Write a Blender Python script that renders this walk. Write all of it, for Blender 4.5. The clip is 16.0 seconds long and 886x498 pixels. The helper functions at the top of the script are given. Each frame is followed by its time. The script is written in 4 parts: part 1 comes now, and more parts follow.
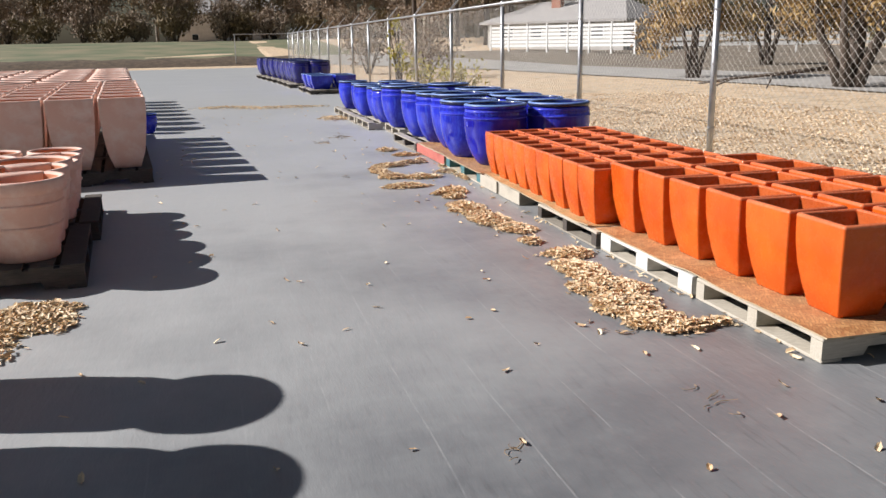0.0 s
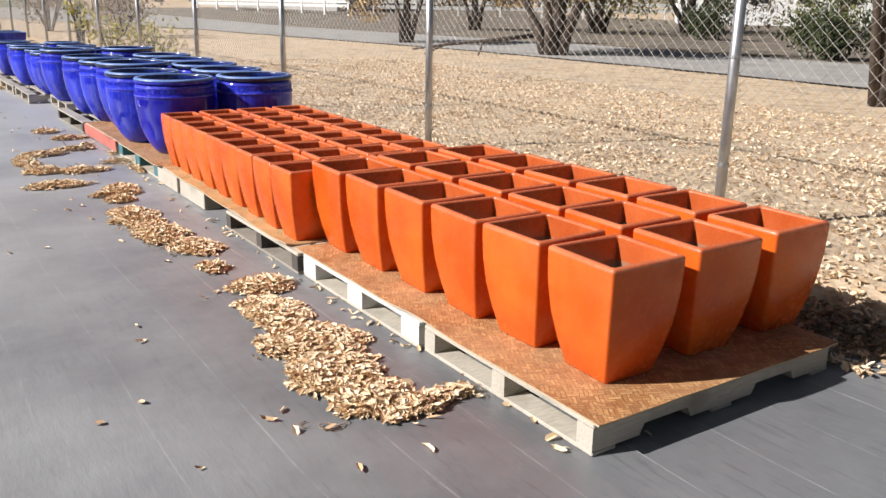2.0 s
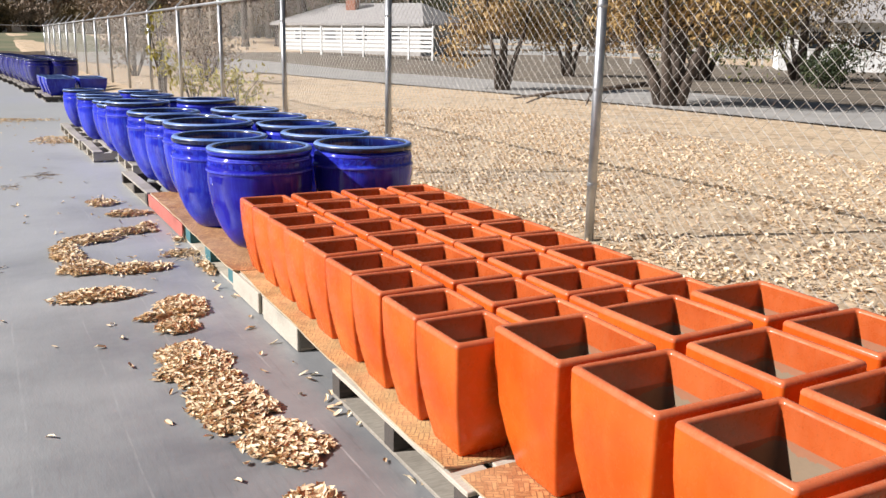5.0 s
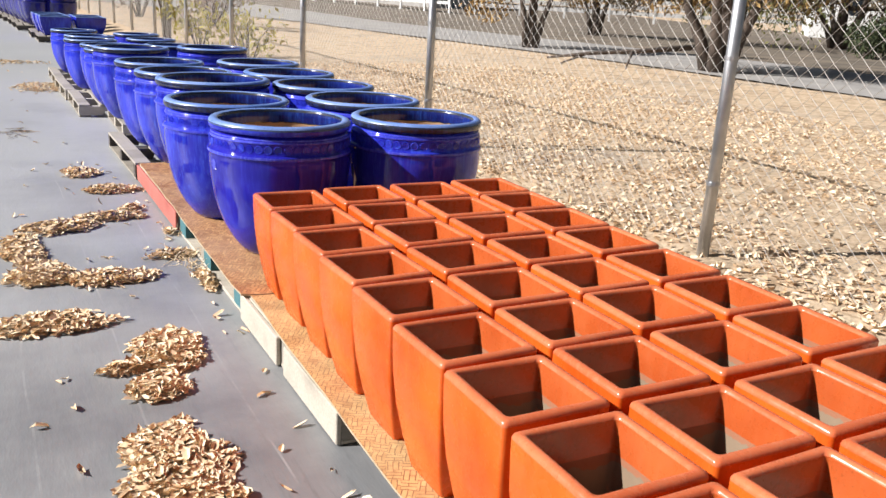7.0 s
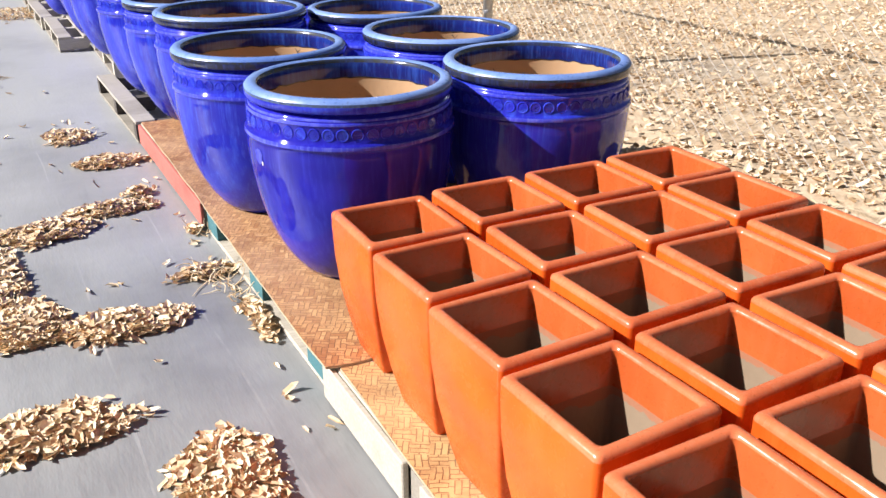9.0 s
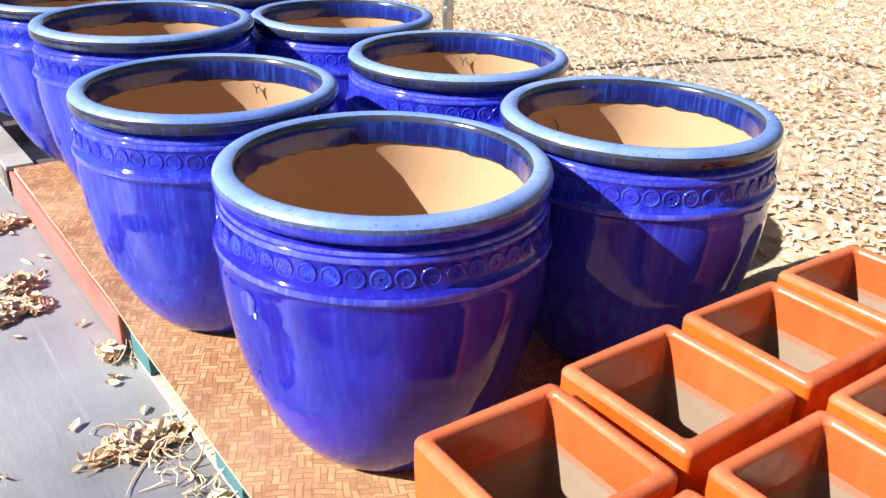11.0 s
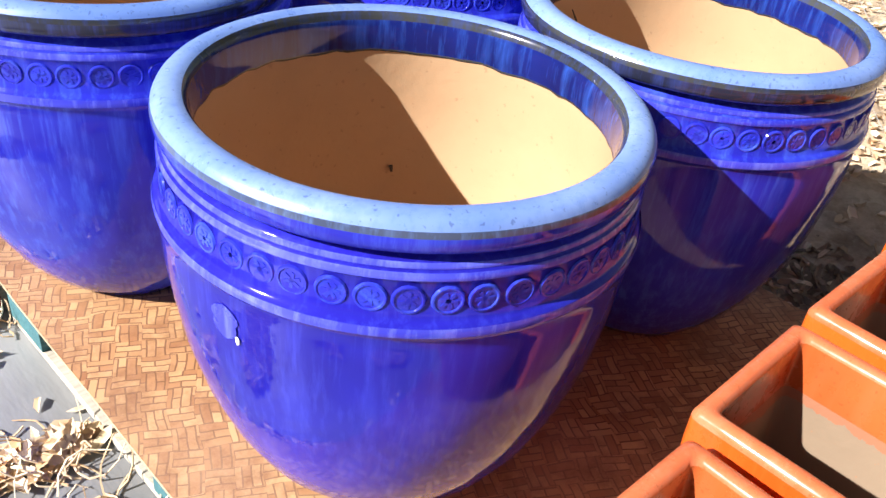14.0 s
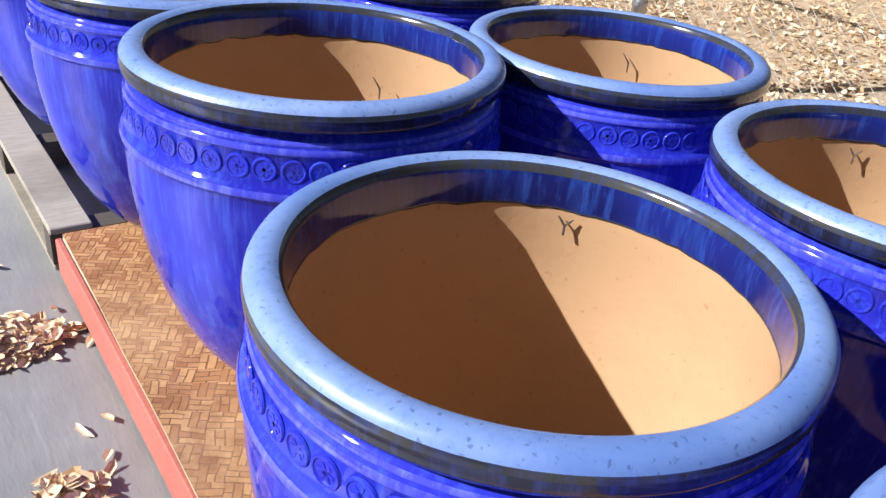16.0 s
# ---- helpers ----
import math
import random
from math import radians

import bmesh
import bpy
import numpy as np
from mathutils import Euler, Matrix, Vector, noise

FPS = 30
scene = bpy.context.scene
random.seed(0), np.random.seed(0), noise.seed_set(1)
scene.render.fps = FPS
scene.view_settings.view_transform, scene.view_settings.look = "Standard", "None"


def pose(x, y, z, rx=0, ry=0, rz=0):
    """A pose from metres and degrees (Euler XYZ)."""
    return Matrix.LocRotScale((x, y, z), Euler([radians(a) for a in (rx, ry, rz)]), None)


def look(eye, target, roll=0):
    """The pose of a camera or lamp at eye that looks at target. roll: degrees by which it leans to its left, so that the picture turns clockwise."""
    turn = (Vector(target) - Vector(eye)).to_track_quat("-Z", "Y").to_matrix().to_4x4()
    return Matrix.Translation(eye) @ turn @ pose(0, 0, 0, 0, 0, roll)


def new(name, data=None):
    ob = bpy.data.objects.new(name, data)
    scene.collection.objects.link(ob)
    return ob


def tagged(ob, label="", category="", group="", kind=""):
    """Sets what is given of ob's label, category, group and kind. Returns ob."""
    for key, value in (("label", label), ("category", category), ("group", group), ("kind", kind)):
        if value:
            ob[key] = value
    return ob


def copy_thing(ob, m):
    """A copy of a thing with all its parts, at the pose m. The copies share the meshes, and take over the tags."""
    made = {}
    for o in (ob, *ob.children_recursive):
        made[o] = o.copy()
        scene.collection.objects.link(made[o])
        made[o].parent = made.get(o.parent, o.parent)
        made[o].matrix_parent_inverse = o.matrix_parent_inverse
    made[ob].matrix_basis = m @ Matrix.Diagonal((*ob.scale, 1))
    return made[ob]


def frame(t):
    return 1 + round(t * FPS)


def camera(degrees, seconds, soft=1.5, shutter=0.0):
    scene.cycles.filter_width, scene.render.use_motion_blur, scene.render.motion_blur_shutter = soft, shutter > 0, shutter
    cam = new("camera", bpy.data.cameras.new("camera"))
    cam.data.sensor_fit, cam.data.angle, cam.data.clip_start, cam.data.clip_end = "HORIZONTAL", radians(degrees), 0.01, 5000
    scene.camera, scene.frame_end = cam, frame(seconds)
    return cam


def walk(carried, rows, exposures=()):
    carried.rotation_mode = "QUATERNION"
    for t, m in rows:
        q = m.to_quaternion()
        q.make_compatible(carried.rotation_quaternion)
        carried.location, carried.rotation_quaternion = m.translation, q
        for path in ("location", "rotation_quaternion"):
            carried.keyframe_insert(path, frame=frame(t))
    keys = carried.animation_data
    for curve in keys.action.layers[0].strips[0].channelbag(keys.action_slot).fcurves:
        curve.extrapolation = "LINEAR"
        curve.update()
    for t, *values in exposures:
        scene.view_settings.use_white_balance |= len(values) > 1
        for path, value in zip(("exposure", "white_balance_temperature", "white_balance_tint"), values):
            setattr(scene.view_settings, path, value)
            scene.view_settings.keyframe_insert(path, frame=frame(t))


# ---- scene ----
cam = camera(55.3, 16.0)
PATH = [
    (0, (0.064, 0.095, 1.309), (0.048, 2.037, 0.83), -1.0),
    (0.5, (0.195, 0.408, 1.285), (0.39, 2.326, 0.752), -1.0),
    (1, (0.353, 0.687, 1.318), (0.718, 2.57, 0.752), -0.4),
    (1.5, (0.402, 1.009, 1.337), (1.0, 2.822, 0.743), 3.0),
    (2, (0.41, 1.321, 1.325), (1.019, 3.14, 0.759), 0.9),
    (2.5, (0.469, 1.666, 1.296), (0.829, 3.564, 0.779), -0.7),
    (3, (0.481, 1.96, 1.282), (0.862, 3.864, 0.801), 0.2),
    (3.2, (0.454, 2.097, 1.254), (0.899, 3.997, 0.814), 2.5),
    (5.3, (0.434, 3.515, 1.314), (0.873, 5.408, 0.838), 0.5),
    (5.5, (0.435, 3.652, 1.292), (0.814, 5.561, 0.834), -0.1),
    (6, (0.493, 4.013, 1.252), (0.791, 5.923, 0.737), -0.4),
    (6.5, (0.469, 4.358, 1.24), (0.911, 6.235, 0.709), 3.0),
    (7, (0.4, 4.648, 1.258), (0.841, 6.512, 0.684), 3.2),
    (7.5, (0.387, 4.998, 1.269), (0.658, 6.885, 0.663), -1.0),
    (8, (0.367, 5.297, 1.281), (0.721, 7.139, 0.589), 1.4),
    (8.5, (0.278, 5.634, 1.294), (0.744, 7.412, 0.505), 1.5),
    (9, (0.231, 5.934, 1.253), (0.648, 7.714, 0.443), -0.1),
    (9.5, (0.219, 6.237, 1.248), (0.662, 7.978, 0.368), 0.1),
    (10, (0.142, 6.513, 1.236), (0.693, 8.253, 0.417), 1.7),
    (10.2, (0.100, 6.621, 1.237), (0.686, 8.357, 0.434), 1.3),
    (12.3, (0.082, 7.441, 1.157), (0.899, 8.907, 0.070), 3.0),
    (12.5, (0.070, 7.465, 1.150), (0.910, 8.888, 0.024), 2.8),
    (13, (0.068, 7.502, 1.143), (0.916, 8.896, -0.013), 3.8),
    (13.5, (0.066, 7.523, 1.135), (0.902, 8.922, -0.024), 4.3),
    (14, (0.054, 7.575, 1.139), (0.956, 8.954, 0.006), 7.2),
    (14.5, (0.021, 7.755, 1.134), (0.793, 9.234, 0.031), 3.8),
    (15, (0.016, 7.940, 1.125), (0.653, 9.531, 0.094), 3.9),
    (15.5, (-0.015, 8.089, 1.124), (0.558, 9.753, 0.173), 6.3),
    (16, (-0.091, 8.357, 1.142), (0.550, 9.987, 0.176), 6.0),
]
EXPOSURE = [(0.0, 0.02), (3.0, 0.1), (5.5, 0.14), (7.0, 0.22), (8.0, 0.36), (9.0, 0.41), (10.0, 0.66), (12.5, 0.74), (13.5, 0.75), (14.2, 0.63), (15.0, 0.09), (15.6, 0.16), (16.0, 0.24)]
walk(cam, [(t, look(eye, target, roll)) for t, eye, target, roll in PATH], EXPOSURE)

# ---- light ----
SUN_EL, SUN_FROM = radians(35.5), Vector((-1.0, 0.02, 0.0)).normalized()
world = bpy.data.worlds.new("sky")
scene.world = world
world.use_nodes = True
wn = world.node_tree.nodes
sky = wn.new("ShaderNodeTexSky")
sky.sky_type = "NISHITA"
sky.sun_disc = False
sky.sun_elevation, sky.sun_rotation = SUN_EL, radians(270.0)
sky.dust_density, sky.ozone_density = 2.0, 1.0
wn["Background"].inputs["Strength"].default_value = 0.032
world.node_tree.links.new(sky.outputs[0], wn["Background"].inputs[0])
sun_data = bpy.data.lights.new("sun", "SUN")
sun_data.energy, sun_data.angle, sun_data.color = 6.6, radians(0.55), (0.99, 0.96, 0.955)
sun = new("sun", sun_data)
sun.matrix_world = look((0, 0, 0), -(SUN_FROM * math.cos(SUN_EL) + Vector((0, 0, math.sin(SUN_EL)))))
sun.location = (-20, 0, 20)

# ---- the row's own axes: v to the right of its edge, u along it ----
ROW = pose(1.585, 3.362, 0, 0, 0, 15.2)


def at(u, v, z=0.0, turn=0.0):
    return ROW @ pose(v, u, z, 0, 0, turn)


# ---- materials ----
def material(name, rough=0.6, metal=0.0, coat=0.0):
    m = bpy.data.materials.new(name)
    m.use_nodes = True
    b = m.node_tree.nodes["Principled BSDF"]
    b.inputs["Roughness"].default_value = rough
    b.inputs["Metallic"].default_value = metal
    b.inputs["Coat Weight"].default_value = coat
    b.inputs["Coat Roughness"].default_value = 0.09
    return m


class Nodes:
    """Short hand for wiring a material's nodes."""

    def __init__(self, m):
        self.t = m.node_tree
        self.b = self.t.nodes["Principled BSDF"]
        self.co = self.t.nodes.new("ShaderNodeTexCoord").outputs["Object"]

    def add(self, kind, **sets):
        n = self.t.nodes.new(kind)
        for k, v in sets.items():
            if k in n.inputs:
                n.inputs[k].default_value = v
        return n

    def link(self, a, b):
        self.t.links.new(a, b)

    def mapped(self, scale, src=None, rot=(0, 0, 0)):
        n = self.t.nodes.new("ShaderNodeMapping")
        n.inputs["Scale"].default_value = scale
        n.inputs["Rotation"].default_value = rot
        self.link(src or self.co, n.inputs["Vector"])
        return n.outputs[0]

    def noise(self, scale, detail=4.0, rough=0.55, vec=None):
        n = self.add("ShaderNodeTexNoise", Scale=scale, Detail=detail, Roughness=rough)
        self.link(vec or self.co, n.inputs["Vector"])
        return n.outputs["Fac"]

    def ramp(self, src, *stops):
        n = self.t.nodes.new("ShaderNodeValToRGB")
        e = n.color_ramp.elements
        while len(e) < len(stops):
            e.new(0.5)
        for el, (p, c) in zip(e, stops):
            el.position, el.color = p, (*c, 1.0) if len(c) == 3 else c
        self.link(src, n.inputs[0])
        return n.outputs[0]

    def mix(self, fac, a, b, mode="MIX"):
        n = self.t.nodes.new("ShaderNodeMix")
        n.data_type, n.blend_type = "RGBA", mode
        for sock, val in ((n.inputs[0], fac), (n.inputs[6], a), (n.inputs[7], b)):
            if isinstance(val, bpy.types.NodeSocket):
                self.link(val, sock)
            else:
                sock.default_value = (*val, 1.0) if isinstance(val, tuple) else val
        return n.outputs[2]

    def math(self, op, a, b=0.0):
        n = self.t.nodes.new("ShaderNodeMath")
        n.operation = op
        for sock, val in ((n.inputs[0], a), (n.inputs[1], b)):
            if isinstance(val, bpy.types.NodeSocket):
                self.link(val, sock)
            else:
                sock.default_value = val
        return n.outputs[0]

    def colour(self, src):
        self.link(src, self.b.inputs["Base Color"])

    def bump(self, src, strength=0.3, dist=0.004):
        n = self.add("ShaderNodeBump", Strength=strength, Distance=dist)
        self.link(src, n.inputs["Height"])
        self.link(n.outputs[0], self.b.inputs["Normal"])

    def random(self):
        return self.t.nodes.new("ShaderNodeObjectInfo").outputs["Random"]

    def island(self):
        return self.t.nodes.new("ShaderNodeNewGeometry").outputs["Random Per Island"]


def glaze(name, dark, mid, light, streak, rough=0.16, coat=0.6, pits=0.0, pit=(0.02, 0.03, 0.10)):
    m = material(name, rough, 0.0, coat)
    n = Nodes(m)
    offs = n.add("ShaderNodeVectorMath")
    offs.operation = "ADD"
    n.link(n.co, offs.inputs[0])
    n.link(n.math("MULTIPLY", n.random(), 37.0), offs.inputs[1])
    v = offs.outputs[0]
    runs = n.noise(9.0, 5, 0.6, n.mapped((3.2, 3.2, 0.35), v))
    cloud = n.noise(4.0, 3, 0.5, v)
    c = n.mix(n.ramp(cloud, (0.35, (0, 0, 0)), (0.68, (1, 1, 1))), dark, mid)
    c = n.mix(n.math("MULTIPLY", n.ramp(runs, (0.52, (0, 0, 0)), (0.78, (1, 1, 1))), streak), c, light)
    fine = n.noise(11.0, 4, 0.65, n.mapped((9.0, 9.0, 0.8), v))
    c = n.mix(n.math("MULTIPLY", n.ramp(fine, (0.5, (0, 0, 0)), (0.72, (1, 1, 1))), streak * 0.75), c, light)
    if pits:
        c = n.mix(n.math("MULTIPLY", n.ramp(n.noise(150, 2, 0.5, v), (0.64, (0, 0, 0)), (0.70, (1, 1, 1))), pits), c, pit)
    n.colour(c)
    n.link(n.ramp(n.noise(30, 4, 0.6, v), (0.3, (rough * 0.7,) * 3), (0.75, (rough * 1.9,) * 3)), n.b.inputs["Roughness"])
    n.bump(n.math("ADD", n.noise(14, 3, 0.5, v), n.math("MULTIPLY", n.noise(55, 3, 0.5, v), 0.12)), 0.14, 0.006)
    return m


BLUE = glaze("cobalt_glaze", (0.018, 0.019, 0.37), (0.034, 0.050, 0.68), (0.085, 0.18, 0.88), 0.45, 0.06, 0.0)
BLUE_DEEP = glaze("violet_blue_glaze", (0.015, 0.012, 0.29), (0.026, 0.025, 0.52), (0.06, 0.085, 0.76), 0.34, 0.06, 0.0)
BLUE_DEEP.node_tree.nodes["Principled BSDF"].inputs["Specular IOR Level"].default_value = 0.34
BLUE.node_tree.nodes["Principled BSDF"].inputs["Specular IOR Level"].default_value = 0.36
# Ridge tone: thin glaze, with the sky's highlight put into the colour.
BLUE_RIDGE = glaze("thin_glaze_and_highlight", (0.035, 0.04, 0.52), (0.085, 0.10, 0.78), (0.24, 0.30, 0.92), 0.5, 0.07, 0.0)
BLUE_RIM = glaze("pale_rim_glaze", (0.13, 0.23, 0.55), (0.26, 0.38, 0.72), (0.09, 0.18, 0.52), 0.5, 0.3, 0.2, 0.45)
BLUE_RIM.node_tree.nodes["Principled BSDF"].inputs["Coat Roughness"].default_value = 0.2
BLUE_IN = glaze("dark_blue_inner_glaze", (0.008, 0.012, 0.10), (0.014, 0.03, 0.27), (0.04, 0.13, 0.58), 0.6, 0.08, 0.0)
BLUE_DARK = glaze("navy_glaze", (0.006, 0.007, 0.05), (0.012, 0.014, 0.16), (0.03, 0.05, 0.32), 0.35, 0.14)
BLUE_FAR = glaze("deep_blue_glaze", (0.010, 0.008, 0.12), (0.014, 0.013, 0.24), (0.04, 0.06, 0.5), 0.4, 0.12, 0.2)
LIP_DARK = glaze("dark_lip_glaze", (0.012, 0.014, 0.03), (0.03, 0.034, 0.06), (0.05, 0.08, 0.34), 0.5, 0.07, 0.0)
EDGE = glaze("slate_blue_edge_glaze", (0.04, 0.05, 0.09), (0.09, 0.125, 0.23), (0.13, 0.23, 0.52), 0.6, 0.12, 0.0)
OLIVE = glaze("olive_black_glaze", (0.022, 0.025, 0.035), (0.06, 0.062, 0.058), (0.03, 0.055, 0.22), 0.7, 0.16)
ORANGE = glaze("orange_glaze", (0.59, 0.085, 0.010), (0.73, 0.140, 0.017), (0.71, 0.17, 0.034), 0.3, 0.2, 0.0, 0.25, (0.30, 0.05, 0.01))
ORANGE.node_tree.nodes["Principled BSDF"].inputs["Specular IOR Level"].default_value = 0.35
ORANGE_RIM = glaze("thin_orange_rim_glaze", (0.58, 0.125, 0.045), (0.70, 0.185, 0.075), (0.60, 0.25, 0.14), 0.4, 0.2, 0.0, 0.4, (0.34, 0.07, 0.015))
ORANGE_IN = glaze("deep_orange_inner_glaze", (0.44, 0.080, 0.018), (0.58, 0.130, 0.034), (0.54, 0.17, 0.07), 0.2, 0.24, 0.3, 0.4, (0.22, 0.05, 0.012))


def clay(name, a, b, spot, rough=0.85, bloom=None):
    m = material(name, rough)
    n = Nodes(m)
    c = n.mix(n.noise(5, 5), a, b)
    c = n.mix(n.math("MULTIPLY", n.ramp(n.noise(90, 2), (0.67, (0, 0, 0)), (0.74, (1, 1, 1))), 0.5), c, spot)
    c = n.mix(n.math("MULTIPLY", n.ramp(n.noise(2.6, 5, 0.65), (0.45, (0, 0, 0)), (0.7, (1, 1, 1))), 0.5), c, tuple(x * 0.78 for x in a))
    if bloom:
        c = n.mix(n.math("MULTIPLY", n.ramp(n.noise(6, 7, 0.7), (0.46, (0, 0, 0)), (0.66, (1, 1, 1))), 0.65), c, bloom)
        c = n.mix(n.math("MULTIPLY", n.ramp(n.noise(4, 5, 0.6, n.mapped((1, 1, 1.7))), (0.55, (0, 0, 0)), (0.72, (1, 1, 1))), 0.5), c, tuple(x * 0.75 for x in a))
    n.colour(n.mix(n.math("MULTIPLY", n.random(), 0.35), c, b))
    n.bump(n.noise(60, 5), 0.25, 0.003)
    return m


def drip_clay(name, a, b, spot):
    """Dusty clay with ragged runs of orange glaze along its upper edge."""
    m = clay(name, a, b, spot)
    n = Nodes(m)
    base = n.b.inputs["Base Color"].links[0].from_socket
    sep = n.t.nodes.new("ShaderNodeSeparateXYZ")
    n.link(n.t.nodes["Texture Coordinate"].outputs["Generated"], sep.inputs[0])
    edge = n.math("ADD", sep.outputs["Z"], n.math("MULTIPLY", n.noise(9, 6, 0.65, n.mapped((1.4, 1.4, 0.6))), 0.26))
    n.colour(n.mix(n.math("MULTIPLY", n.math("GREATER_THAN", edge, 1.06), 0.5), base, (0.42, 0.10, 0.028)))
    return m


CLAY_IN = clay("bare_clay", (0.49, 0.295, 0.155), (0.60, 0.39, 0.22), (0.30, 0.16, 0.08))
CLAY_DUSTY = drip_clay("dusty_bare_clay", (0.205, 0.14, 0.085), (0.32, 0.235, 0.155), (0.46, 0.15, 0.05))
TERRA = clay("pale_terracotta", (0.74, 0.43, 0.33), (0.82, 0.57, 0.47), (0.86, 0.74, 0.67), 0.85, (0.88, 0.77, 0.70))
TERRA_IN = clay("orange_terracotta", (0.62, 0.24, 0.12), (0.68, 0.30, 0.16), (0.7, 0.42, 0.3))


def wood(name, a, b, rough=0.8):
    m = material(name, rough)
    n = Nodes(m)
    grain = n.noise(14, 6, 0.65, n.mapped((1.2, 9, 9)))
    c = n.mix(n.ramp(grain, (0.3, (0, 0, 0)), (0.7, (1, 1, 1))), a, b)
    c = n.mix(n.math("MULTIPLY", n.random(), 0.5), c, tuple(x * 0.72 for x in b))
    c = n.mix(n.math("MULTIPLY", n.ramp(n.noise(3.5, 5), (0.5, (0, 0, 0)), (0.72, (1, 1, 1))), 0.6), c, tuple(x * 0.5 for x in a))
    n.colour(c)
    n.bump(grain, 0.35, 0.004)
    return m


WOOD_GREY = wood("weathered_grey_wood", (0.22, 0.19, 0.15), (0.40, 0.36, 0.30))
WOOD_PALE = wood("pale_pallet_wood", (0.40, 0.35, 0.27), (0.62, 0.57, 0.48))
WOOD_SUN = wood("sun_greyed_wood", (0.31, 0.275, 0.225), (0.50, 0.455, 0.385))
WOOD_WHITE = wood("whitewashed_wood", (0.62, 0.61, 0.57), (0.78, 0.77, 0.74))
# Near-black wood for some stringers and for the terracotta pallets.
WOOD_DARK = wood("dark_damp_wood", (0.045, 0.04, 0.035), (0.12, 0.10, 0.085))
WOOD_RED = wood("faded_red_paint", (0.48, 0.10, 0.075), (0.60, 0.20, 0.16))
WOOD_TEAL = wood("faded_teal_paint", (0.03, 0.13, 0.15), (0.09, 0.22, 0.24))


def woven_sheet(name="woven_strip_board", a=(0.64, 0.36, 0.15), b=(0.37, 0.15, 0.05), worn=(0.63, 0.43, 0.24), stain=0.62):
    """Thin sheet with a basket weave of short strips, stained by weather."""
    m = material(name, 0.62)
    n = Nodes(m)
    warp = n.add("ShaderNodeVectorMath")
    warp.operation = "ADD"
    wob = n.add("ShaderNodeTexNoise", Scale=7.0, Detail=2.0)
    n.link(n.co, wob.inputs["Vector"])
    sc = n.add("ShaderNodeVectorMath")
    sc.operation = "SCALE"
    sc.inputs["Scale"].default_value = 0.032
    n.link(wob.outputs["Color"], sc.inputs[0])
    n.link(n.co, warp.inputs[0])
    n.link(sc.outputs[0], warp.inputs[1])
    v = n.mapped((1, 1, 1), warp.outputs[0], (0, 0, radians(28)))
    chk = n.add("ShaderNodeTexChecker", Scale=23.0)
    n.link(v, chk.inputs["Vector"])
    tones = []
    for rot in (0.0, math.pi / 2):
        br = n.add("ShaderNodeTexBrick", Scale=23.0)
        br.offset = 0.5
        br.inputs["Brick Width"].default_value, br.inputs["Row Height"].default_value = 1.0, 0.34
        br.inputs["Mortar Size"].default_value = 0.032
        br.inputs["Color1"].default_value = (*a, 1)
        br.inputs["Color2"].default_value = (*b, 1)
        br.inputs["Mortar"].default_value = (0.19, 0.075, 0.028, 1)
        n.link(n.mapped((1, 1, 1), v, (0, 0, rot)), br.inputs["Vector"])
        tones.append(br.outputs["Color"])
    c = n.mix(chk.outputs["Fac"], tones[0], tones[1])
    c = n.mix(n.ramp(n.noise(2.2, 5), (0.38, (0, 0, 0)), (0.66, (0.5, 0.5, 0.5))), c, worn)
    c = n.mix(n.math("MULTIPLY", n.ramp(n.noise(9, 7, 0.75), (0.46, (0, 0, 0)), (0.66, (1, 1, 1))), stain), c, (0.20, 0.075, 0.028))
    n.colour(c)
    n.bump(n.mix(chk.outputs["Fac"], tones[0], tones[1]), 0.3, 0.003)
    return m


SHEET = woven_sheet()
SHEET_PALE = woven_sheet("sun_bleached_strip_board", (0.63, 0.42, 0.18), (0.53, 0.325, 0.13), (0.74, 0.57, 0.31), 0.5)
SHEET_EDGE = wood("worn_sheet_edge", (0.40, 0.31, 0.19), (0.58, 0.47, 0.32))


